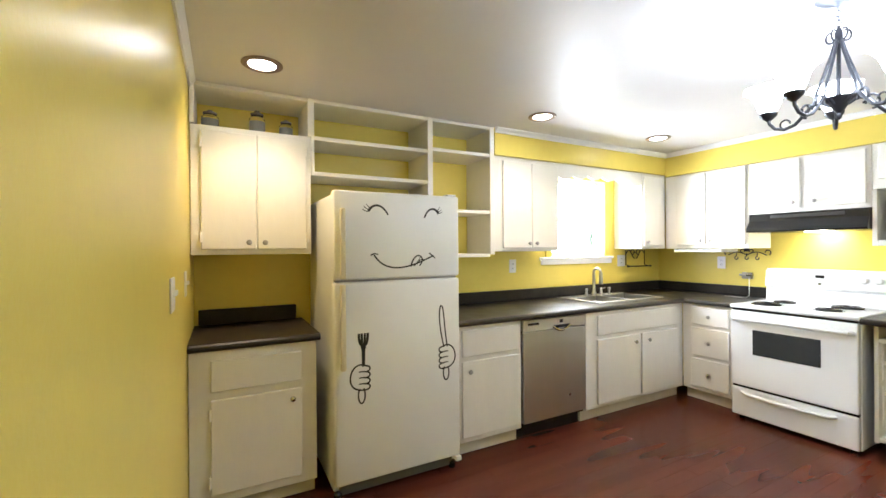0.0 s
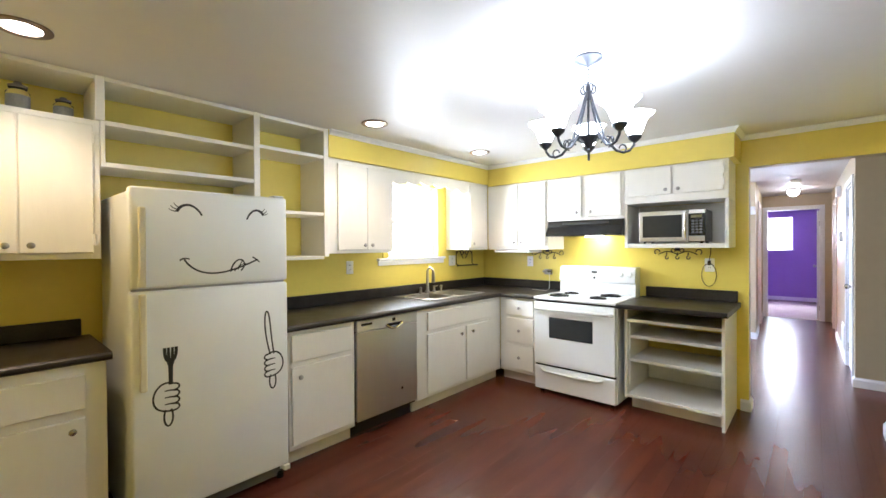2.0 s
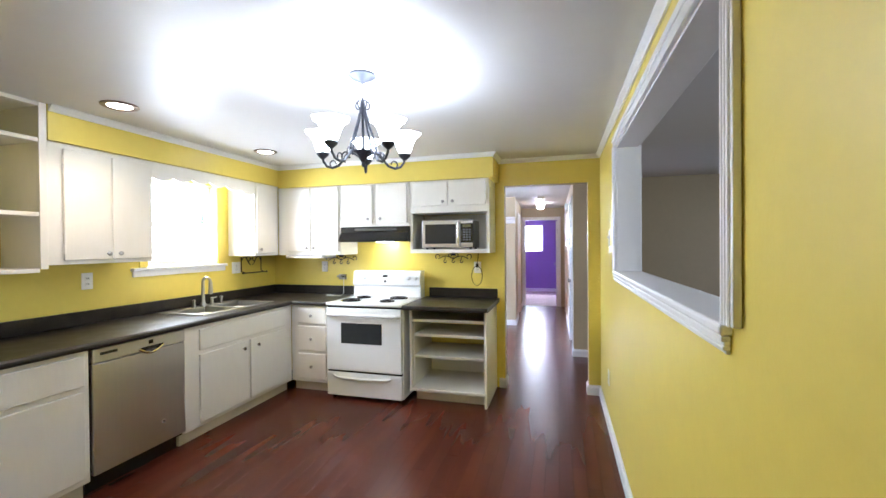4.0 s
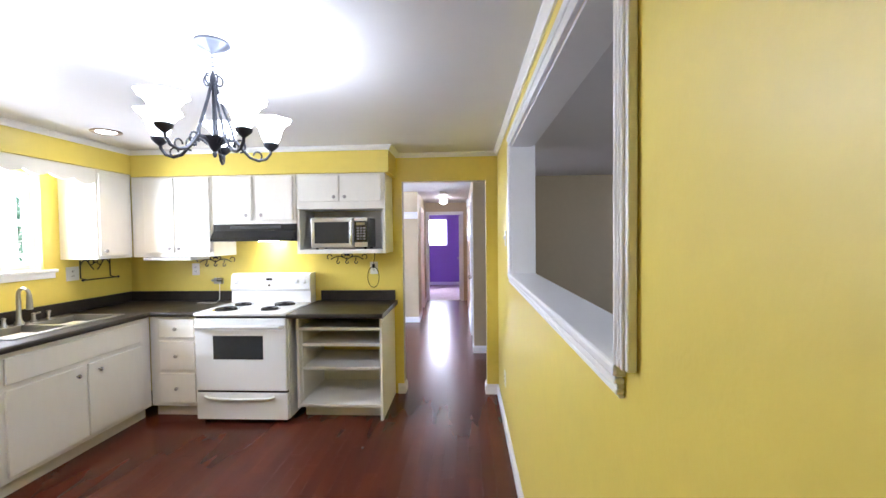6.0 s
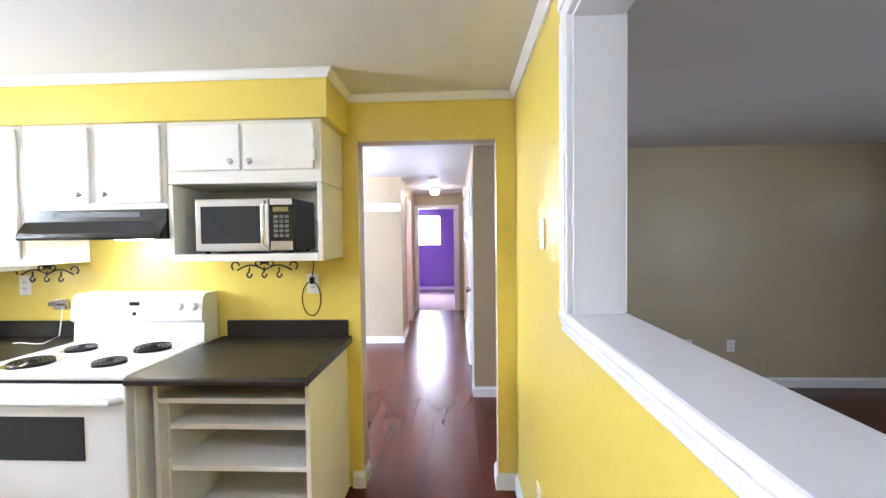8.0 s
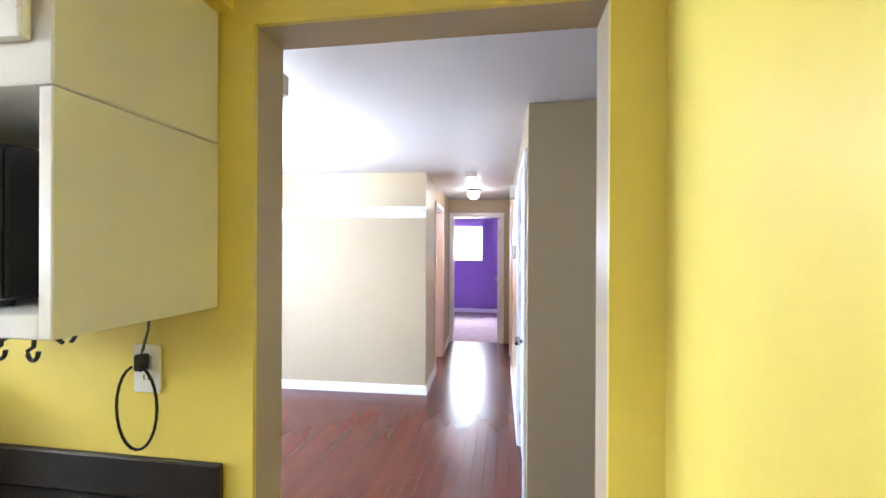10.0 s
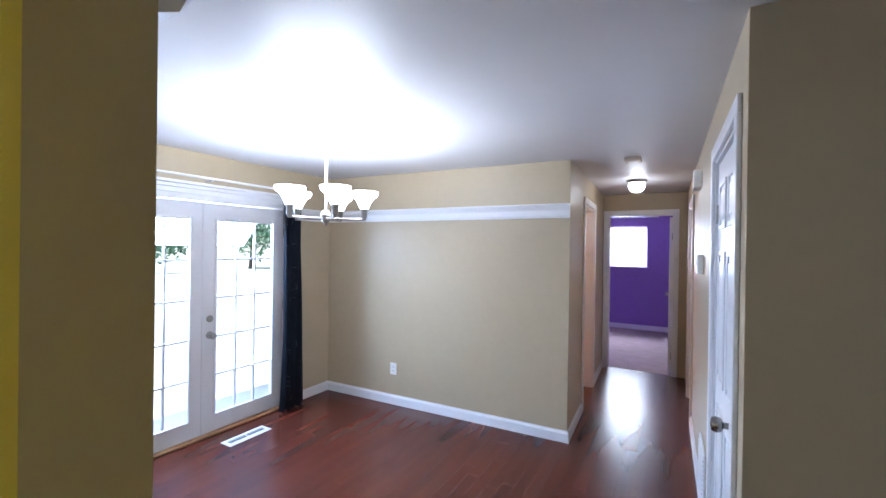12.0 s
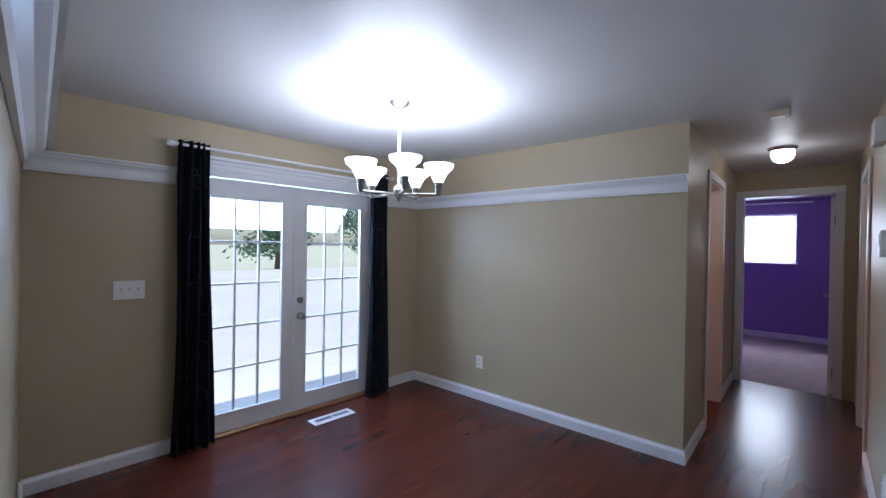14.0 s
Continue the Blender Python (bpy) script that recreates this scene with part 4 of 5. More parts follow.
part("oven_window", B(-1.678, -1.262, 4.4865, 4.492, 0.535, 0.728, bevel=0.001), OVENGLASS, od, "dark oven window")
bm = tube(bmesh.new(), [(SX_0 + 0.03, 4.49, 0.80), (SX_0 + 0.04, 4.45, 0.806), (-1.47, 4.443, 0.808), (SX_1 - 0.04, 4.45, 0.806), (SX_1 - 0.03, 4.49, 0.80)], 0.016, 10)
part("oven_handle", bm, ENAMEL, od, "", True)
# black strips stand in for the shade inside the gaps round the oven door
part("door_gap_shade", B(SX_0 + 0.01, SX_1 - 0.01, 4.505, 4.53, 0.869, 0.885), BLACK, t)
part("drawer_gap_shade", B(SX_0 + 0.008, SX_1 - 0.008, 4.51, 4.536, 0.255, 0.276), BLACK, t)
dr = part("storage_drawer", B(SX_0 + 0.004, SX_1 - 0.004, 4.495, 4.533, 0.035, 0.256, bevel=0.008, seg=2), ENAMEL, t)
bm = tube(bmesh.new(), [(-1.76, 4.495, 0.225), (-1.72, 4.483, 0.212), (-1.47, 4.480, 0.205), (-1.22, 4.483, 0.212), (-1.18, 4.495, 0.225)], 0.012, 10)
part("drawer_handle", bm, ENAMEL, dr, "", True)
for x in (SX_0 + 0.05, SX_1 - 0.05):
    for y in (4.56, 5.12):
        part("foot", lathe(bmesh.new(), [(0.018, 0), (0.018, 0.031)], Matrix.Translation((x, y, 0)), 10), BLACK, t)
for x, y, r in ((-1.645, 4.64, 0.098), (-1.63, 4.88, 0.078), (-1.255, 4.90, 0.098), (-1.275, 4.65, 0.078)):
    b = part("drip_pan", lathe(bmesh.new(), [(r + 0.012, 0.0005), (r + 0.013, 0.004), (r, 0.005), (r - 0.03, -0.001 + 0.003), (0.0001, 0.002)], Matrix.Translation((x, y, 0.915)), 32), CHROME, top, "chrome drip pan", True)
    sp = [(x + (0.018 + (r - 0.024) * i / 90) * math.cos(i * 2 * math.pi / 22.5), y + (0.018 + (r - 0.024) * i / 90) * math.sin(i * 2 * math.pi / 22.5), 0.926) for i in range(91)]
    part("coil_burner", tube(bmesh.new(), sp, 0.0065, 6), BLACK, top, "black spiral coil", True)

# open shelf base and its worktop
t = thing("shelf_base_cabinet", (-0.68, 4.9, 0), "white open shelf base cabinet, empty", "cabinet")
X0, X1, YF = -1.025, -0.305, 4.585
part("side_panel", B(X0, X0 + 0.022, YF, YS - 0.002, 0.10, 0.868, bevel=0.002), CAB, t)
part("side_panel", B(X1 - 0.022, X1, YF, YS - 0.002, 0.0, 0.868, bevel=0.002), CAB, t)
for z, yf in ((0.775, YF), (0.625, YF + 0.07), (0.425, YF + 0.07), (0.135, YF)):
    part("shelf_board", B(X0 + 0.023, X1 - 0.023, yf, YS - 0.003, z - 0.025, z, bevel=0.002), CAB, t)
part("back_rail", B(X0 + 0.023, X1 - 0.023, YS - 0.014, YS - 0.003, 0.136, 0.30), CAB, t)
part("toe_kick", B(X0 + 0.03, X1 - 0.023, 4.69, YS - 0.002, 0, 0.108), CAB, t)
for dz in (0.2, 0.5):
    part("shelf_standard", B(X0 + 0.0225, X0 + 0.027, YF + 0.06, YF + 0.075, dz, dz + 0.26), PLATE, t)
t = thing("worktop", (-0.67, 4.85, 0.87), "dark laminate worktop with upstand beside the doorway", "worktop")
bm = B(-1.055, -0.275, 4.475, YS - 0.001, 0.869, 0.909)
tube(bm, [(-1.055, 4.475, 0.889), (-0.275, 4.475, 0.889)], 0.0198, 10)
part("top", bm, COUNTER, t)
part("upstand", B(-1.02, -0.295, YS - 0.021, YS - 0.001, 0.909, 1.005, bevel=0.004), COUNTER, t)


# ---- wall fittings ----
def plate(name, p, out, w, h, kind, label, category="socket"):
    """A wall plate; out: its facing direction."""
    t = thing(name, p, label, category)
    M = at(p, out)
    M = Matrix.Translation(p) @ Matrix((Vector((0, 0, 1)).cross(Vector(out)), Vector((0, 0, 1)), Vector(out))).transposed().to_4x4()

    def lb(x0, x1, y0, y1, z0, z1, bv=0.0):
        bm = box(bmesh.new(), x0, x1, y0, y1, z0, z1, bv, 2)
        bm.transform(M)
        return bm
    b = part("cover_plate", lb(-w / 2, w / 2, -h / 2, h / 2, 0.0005, 0.007, 0.003), PLATE, t)
    if kind == "outlet":
        for dy in (-0.02, 0.02):
            s = part("socket_face", lb(-0.016, 0.016, dy - 0.013, dy + 0.013, 0.006, 0.009, 0.002), PLATE, b)
            for dx in (-0.007, 0.005):
                part("slot", lb(dx, dx + 0.003, dy - 0.006, dy + 0.006, 0.0085, 0.0095), BLACK, b)
    else:
        n = kind
        for i in range(n):
            x = (i - (n - 1) / 2) * 0.046
            part("toggle", lb(x - 0.005, x + 0.005, -0.004, 0.014, 0.006, 0.019, 0.002), GREY if n == 3 else PLATE, b)
    return t


plate("outlet", (XS, 3.15, 1.215), (1, 0, 0), 0.075, 0.118, "outlet", "white duplex outlet on the yellow wall")
plate("outlet", (XS, 4.575, 1.235), (1, 0, 0), 0.115, 0.118, "outlet", "white double outlet beside the window")
plate("outlet", (-2.28, YS, 1.22), (0, -1, 0), 0.075, 0.118, "outlet", "white outlet under the corner cabinet")
plate("outlet", (-0.50, YS, 1.22), (0, -1, 0), 0.075, 0.118, "outlet", "white outlet with the microwave cord")
plate("light_switch", (XP, 4.40, 1.495), (-1, 0, 0), 0.075, 0.118, 1, "white toggle switch on the yellow wall", "switch")
plate("outlet", (XP, 4.50, 0.39), (-1, 0, 0), 0.075, 0.118, "outlet", "white outlet low on the yellow wall")
plate("light_switch", (-1.66, YB, 1.225), (0, 1, 0), 0.115, 0.118, 2, "white double switch on the yellow back wall", "switch")
plate("light_switch", (-2.25, YB, 1.22), (0, 1, 0), 0.075, 0.118, 1, "white switch near the corner cabinet", "switch")
plate("outlet", (-2.16, YC + 0.0265, 0.355), (0, -1, 0), 0.075, 0.118, "outlet", "white outlet low on the beige wall")
plate("light_switch", (-3.03, 5.936, 1.13), (1, 0, 0), 0.165, 0.118, 3, "white three-toggle switch plate on the beige wall", "switch")
plate("outlet", (2.95, 6.87, 0.40), (0, -1, 0), 0.075, 0.118, "outlet", "white outlet low on the living room wall")
plate("outlet", (2.55, 6.87, 0.40), (0, -1, 0), 0.075, 0.118, "outlet", "white outlet low on the living room wall")

# microwave cord
pts = bez((-0.44, 5.16), (-0.47, 5.17), (-0.49, 5.18))
bm = tube(bmesh.new(), [(-0.49, 5.19, 1.372), (-0.492, 5.188, 1.32), (-0.50, 5.182, 1.27), (-0.50, 5.17, 1.245)], 0.0035, 6)
lp = [(-0.50 + 0.055 * math.sin(radians(a)), 5.165, 1.115 - 0.10 * math.cos(radians(a)) + 0.02) for a in range(-165, 166, 15)]
tube(bm, lp, 0.0035, 6)
box(bm, -0.512, -0.488, 5.165, 5.191, 1.22, 1.26, 0.004)
solid("power_cord", bm, BLACK, "looped black power cord plugged into the outlet", "cord", smooth=True)
bm = tube(bmesh.new(), [(-2.05 + 0.09 * math.cos(radians(a)), 4.99 + 0.012 * math.sin(radians(2 * a)), 0.915 + 0.003) for a in range(180, 361, 12)], 0.003, 6)
tube(bm, [(-1.96, 4.99, 0.918), (-2.0, 5.12, 0.93), (-2.03, 5.18, 1.1)], 0.003, 6)
solid("small_cable", bm, PLATE, "thin white cable lying on the worktop", "cable", smooth=True)
bm = B(-2.09, -2.0, 5.172, 5.199, 1.075, 1.135, bevel=0.006, seg=2)
tube(bm, [(-2.1, 5.165, 1.11), (-1.99, 5.165, 1.115)], 0.012, 8)
solid("wall_bottle_opener", bm, NICKEL, "small grey metal fitting on the yellow wall", "fitting")

# under-cabinet radio-like unit
t = thing("under_cabinet_unit", (-2.32, 4.98, 1.32), "grey-white unit mounted under the corner cabinet", "radio")
part("body", B(-2.55, -2.10, 4.86, 5.14, 1.325, 1.358, bevel=0.006, seg=2), PLATE, t)
part("front_strip", B(-2.53, -2.12, 4.853, 4.861, 1.332, 1.350, bevel=0.002), STEEL, t)


def scroll(bm, pts3, r=0.0045):
    tube(bm, pts3, r, 8)


def hook_rack(x, z):
    """A wrought-iron rail of scrolls with hanging hooks, under a cabinet."""
    t = thing("iron_hook_rack", (x, 5.0, z - 0.06), "black wrought-iron scroll hook rack under the cabinet", "hook rack", "hook racks")
    y = 5.05
    bm = bmesh.new()
    for s in (-1, 1):
        c = [(x + s * (0.165 + 0.022 * math.cos(radians(a))), y, z - 0.015 + 0.022 * math.sin(radians(a))) for a in range(-60, 200, 20)]
        mid = [(x + s * (0.155 - 0.155 * k / 8), y, z - 0.038 + 0.028 * math.sin(k / 8 * math.pi)) for k in range(9)]
        scroll(bm, c)
        scroll(bm, mid)
        scroll(bm, [(x + s * (0.035 + 0.016 * math.cos(radians(a))), y, z + 0.0 + 0.014 * math.sin(radians(a))) for a in range(-90, 240, 20)])
    part("scroll_bar", bm, IRON, t, "", True)
    for dx in (-0.085, 0, 0.085):
        bm = bmesh.new()
        scroll(bm, [(x + dx, y, z - 0.02), (x + dx - 0.004, y, z - 0.05)] + [(x + dx + 0.014 * math.cos(radians(a)), y - 0.004, z - 0.058 + 0.02 * math.sin(radians(a))) for a in range(180, 380, 20)])
        part("hook", bm, IRON, t, "", True)
    part("bracket", B(x - 0.02, x + 0.02, y - 0.006, y + 0.006, z - 0.005, z + 0.024), IRON, t)
    return t


hook_rack(-1.985, 1.336)
hook_rack(-0.72, 1.351)
# towel holder on the window wall
t = thing("iron_towel_holder", (-2.9, 4.78, 1.17), "black wrought-iron paper towel holder with scrolls", "towel holder")
bm = bmesh.new()
xx = XS + 0.02
scroll(bm, [(xx, 4.63, 1.345), (xx, 4.63, 1.19), (xx + 0.05, 4.64, 1.175)], 0.005)
scroll(bm, [(xx, 4.93, 1.345), (xx, 4.93, 1.19), (xx + 0.05, 4.92, 1.175)], 0.005)
for s in (-1, 1):
    scroll(bm, [(xx, 4.78 + s * (0.15 - 0.0095 * k), 1.30 + 0.045 * math.sin(k / 14 * math.pi * 1.4)) for k in range(15)])
    scroll(bm, [(xx, 4.78 + s * (0.045 + 0.028 * math.cos(radians(a))), 1.325 + 0.026 * math.sin(radians(a))) for a in range(0, 300, 20)])
part("frame", bm, IRON, t, "", True)
bm = tube(bmesh.new(), [(xx + 0.05, 4.60, 1.175), (xx + 0.05, 4.96, 1.175)], 0.006, 8)
for yy in (4.60, 4.96):
    lathe(bm, [(0.0001, -0.011), (0.009, -0.006), (0.011, 0), (0.009, 0.006), (0.0001, 0.011)], Matrix.Translation((xx + 0.05, yy, 1.175)), 10)
part("bar", bm, IRON, t, "", True)
part("wall_screw", B(XS + 0.0005, xx + 0.003, 4.775, 4.785, 1.315, 1.325), IRON, t)

JARLID = mat("smoky_glass", (0.16, 0.14, 0.12), 0.12, grain=0.1, bump=0)
# jars above the left cabinet
for y, r, h, m_, lab in ((0.80, 0.046, 0.095, CANDLE1, "jar of red-brown candle wax on the cabinet"), (1.05, 0.045, 0.125, CANDLE2, "tall glass jar with a printed label"),
                         (1.215, 0.040, 0.095, CANDLE3, "jar of blue-grey candle wax on the cabinet")):
    t = thing("candle_jar", (-2.72, y, 2.0765), lab, "jar", "jars above the cabinet")
    M = Matrix.Translation((-2.72, y, 2.0765))
    part("wax", lathe(bmesh.new(), [(r - 0.004, 0.003), (r - 0.004, h * 0.55), (0.0001, h * 0.56)], M, 20), m_, t, "", True)
    part("jar_glass", lathe(bmesh.new(), [(r, 0), (r, h * 0.72), (r * 0.72, h * 0.82), (r * 0.72, h * 0.9)], M, 20), GLASS, t, "clear glass jar", True)
    part("lid", lathe(bmesh.new(), [(r * 0.78, h * 0.9), (r * 0.82, h), (r * 0.4, h * 1.05), (r * 0.3, h * 1.15), (0.0001, h * 1.18)], M, 20), JARLID, t, "smoky glass stopper lid", True)
    bm = lathe(bmesh.new(), [(r + 0.0008, h * 0.12), (r + 0.0008, h * 0.6)], M, 20)
    bmesh.ops.delete(bm, geom=[f for f in bm.faces if f.calc_center_median().x < -2.72 + r * 0.3 or len(f.verts) > 4], context="FACES")
    part("label", bm, PAPER, t, "printed paper label")

# ---- lamps ----
WARM = (1.0, 0.72, 0.44)


def downlight(x, y):
    t = thing("recessed_downlight", (x, y, CEIL - 0.012), "lit recessed ceiling downlight with bronze trim ring", "downlight", "ceiling downlights")
    M = Matrix.Translation((x, y, CEIL))
    bm = lathe(bmesh.new(), [(0.098, -0.001), (0.098, -0.006), (0.088, -0.011), (0.066, -0.008), (0.064, -0.001)], M, 32)
    part("trim_ring", bm, TRIMRING, t, "bronze trim ring", True)
    part("bulb", lathe(bmesh.new(), [(0.064, -0.001), (0.060, -0.006), (0.04, -0.012), (0.0001, -0.015)], M, 24), BULB, t, "glowing lamp face", True)
    s = new("downlight_lamp", bpy.data.lights.new("downlight_lamp", "SPOT"))
    s.data.energy, s.data.color, s.data.spot_size, s.data.spot_blend, s.data.shadow_soft_size = DOWN_W, WARM, radians(120), 0.6, 0.05
    s.location = (x, y, CEIL - 0.03)
    return t


DOWN_W = 8.0
for y in (1.04, 2.867, 4.155):
    downlight(-2.227, y)


def iron_chandelier(x, y):
    t = thing("chandelier", (x, y, 1.85), "five-arm dark iron chandelier with frosted bell shades, lit", "chandelier")
    P = lambda r, a, z: (x + r * math.cos(a), y + r * math.sin(a), z)
    M = Matrix.Translation((x, y, 0))
    part("canopy", lathe(bmesh.new(), [(0.066, CEIL - 0.001), (0.068, CEIL - 0.01), (0.05, CEIL - 0.024), (0.02, CEIL - 0.034), (0.008, CEIL - 0.045), (0.0001, CEIL - 0.046)], M, 28), PEWTER, t, "pewter ceiling canopy", True)
    bm = bmesh.new()
    for k in range(4):
        z = CEIL - 0.052 - 0.018 * k
        tube(bm, [((x + 0.008 * math.cos(radians(a)) * (k % 2)), y + 0.008 * math.cos(radians(a)) * (1 - k % 2), z + 0.012 * math.sin(radians(a))) for a in range(0, 361, 45)], 0.0022, 6)
    part("chain", bm, PEWTER, t, "", True)
    part("stem", lathe(bmesh.new(), [(0.005, 1.89), (0.008, 1.92), (0.006, 1.95), (0.006, 2.13), (0.012, 2.15), (0.012, 2.17), (0.005, 2.19), (0.0001, 2.2)], M, 14), IRON, t, "", True)
    part("finial", lathe(bmesh.new(), [(0.0001, 1.845), (0.007, 1.852), (0.009, 1.862), (0.006, 1.87), (0.018, 1.885), (0.032, 1.908), (0.048, 1.922), (0.050, 1.928), (0.0001, 1.93)], M, 20), IRON, t, "", True)
    Q = P
    P = lambda r, a, z: Q(r * 0.76, a, z - 0.012)
    for i in range(5):
        a = radians(40 + 72 * i)
        arm = bmesh.new()
        pts = [P(0.035, a, 1.915), P(0.07, a, 1.935), P(0.11, a, 1.93), P(0.14, a, 1.90), P(0.175, a, 1.872), P(0.22, a, 1.862), P(0.26, a, 1.872), P(0.285, a, 1.897), P(0.29, a, 1.93)]
        tube(arm, pts, 0.0065, 8)
        # long upright rod and its scrolls
        tube(arm, [P(0.013, a, 2.15), P(0.03, a, 2.10), P(0.06, a, 2.03), P(0.085, a, 1.98), P(0.095, a, 1.94), P(0.13, a, 1.905)], 0.0055, 8)
        tube(arm, [P(0.125 + 0.026 * math.cos(radians(q)), a, 1.915 + 0.026 * math.sin(radians(q))) for q in range(-90, 200, 24)], 0.004, 6)
        tube(arm, [P(0.03 + 0.018 * math.cos(radians(q)), a, 2.17 + 0.02 * math.sin(radians(q))) for q in range(-150, 120, 24)], 0.0035, 6)
        tube(arm, [P(0.215 + 0.022 * math.cos(radians(q)), a, 1.882 + 0.018 * math.sin(radians(q))) for q in range(-60, 190, 24)], 0.0035, 6)
        part("arm", arm, IRON, t, "", True)
        Ma = Matrix.Translation(P(0.29, a, 0))
        part("cup", lathe(bmesh.new(), [(0.006, 1.908), (0.018, 1.918), (0.030, 1.930), (0.032, 1.942), (0.0001, 1.943)], Ma, 18), IRON, t, "", True)
        bm = lathe(bmesh.new(), [(0.024, 1.944), (0.036, 1.962), (0.043, 1.985), (0.051, 2.008), (0.068, 2.032), (0.086, 2.044)], Ma, 30, 0.06, 6)
        part("shade", bm, SHADE_K, t, "frosted white bell shade, glowing", True)
        lamp("chandelier_bulb", P(0.29, a, 2.048), KITCHEN_W, (0.88, 0.93, 1.0), 0.03)
    return t


KITCHEN_W = 0.40
iron_chandelier(-0.63, 2.885)


def nickel_chandelier(x, y):
    t = thing("chandelier", (x, y, 1.705), "five-arm brushed nickel chandelier with white glass shades, lit", "chandelier")
    P = lambda r, a, z: (x + r * math.cos(a), y + r * math.sin(a), z)
    M = Matrix.Translation((x, y, 0))
    part("canopy", lathe(bmesh.new(), [(0.06, CEIL - 0.001), (0.062, CEIL - 0.012), (0.045, CEIL - 0.03), (0.012, CEIL - 0.04), (0.0001, CEIL - 0.041)], M, 24), NICKEL, t, "", True)
    part("stem", lathe(bmesh.new(), [(0.009, 1.78), (0.009, CEIL - 0.04)], M, 12), TRIM, t, "", True)
    part("hub", lathe(bmesh.new(), [(0.0001, 1.703), (0.006, 1.71), (0.012, 1.725), (0.026, 1.735), (0.028, 1.76), (0.034, 1.775), (0.024, 1.80), (0.008, 1.81), (0.0001, 1.811)], M, 20), NICKEL, t, "", True)
    for i in range(5):
        a = radians(40 + 72 * i)
        bm = tube(bmesh.new(), [P(0.02, a, 1.752), P(0.12, a, 1.752), P(0.215, a, 1.752), P(0.235, a, 1.756), P(0.24, a, 1.775)], 0.008, 8)
        part("arm", bm, NICKEL, t, "", True)
        Ma = Matrix.Translation(P(0.24, a, 0))
        part("socket_cup", lathe(bmesh.new(), [(0.010, 1.745), (0.018, 1.765), (0.021, 1.81), (0.025, 1.815), (0.025, 1.822), (0.0001, 1.823)], Ma, 18), NICKEL, t, "", True)
        part("shade", lathe(bmesh.new(), [(0.027, 1.824), (0.036, 1.845), (0.048, 1.87), (0.064, 1.89), (0.080, 1.90), (0.088, 1.915), (0.090, 1.93)], Ma, 28, 0.001, 1), SHADE, t, "white glass cup shade, glowing", True)
        lamp("chandelier_bulb", P(0.24, a, 1.918), DINING_W, (0.90, 0.93, 1.0), 0.03)
    return t


DINING_W = 9.0
nickel_chandelier(-1.645, 7.01)

# hall ceiling lamp and smoke detector
HX, HY = -0.065, 9.83
t = thing("hall_ceiling_lamp", (HX, HY, 2.17), "lit flush-mount hall lamp with a white glass globe", "ceiling lamp")
M = Matrix.Translation((HX, HY, 0))
part("base", lathe(bmesh.new(), [(0.098, CEIL - 0.001), (0.10, CEIL - 0.012), (0.085, CEIL - 0.03), (0.0001, CEIL - 0.031)], M, 28), NICKEL, t, "", True)
part("globe", lathe(bmesh.new(), [(0.080, CEIL - 0.032), (0.080, CEIL - 0.07), (0.065, CEIL - 0.105), (0.035, CEIL - 0.125), (0.0001, CEIL - 0.13)], M, 28), SHADE, t, "glowing white glass globe", True)
lamp("hall_bulb", (HX, HY, CEIL - 0.16), 2.1, (1.0, 0.95, 0.9), 0.06)
t = thing("smoke_detector", (-0.005, 8.675, CEIL - 0.035), "beige square smoke detector on the hall ceiling", "smoke detector")
part("case", B(-0.065, 0.055, 8.615, 8.735, CEIL - 0.034, CEIL - 0.001, bevel=0.008, seg=2), mat("aged_beige_plastic", (0.55, 0.48, 0.37), 0.45), t)
part("grille", B(-0.04, 0.03, 8.645, 8.705, CEIL - 0.037, CEIL - 0.033, bevel=0.001), PLATE, t)
lamp("side_room_lamp", (-1.4, 9.9, 2.0), 22.0, (1.0, 0.52, 0.22), 0.08)


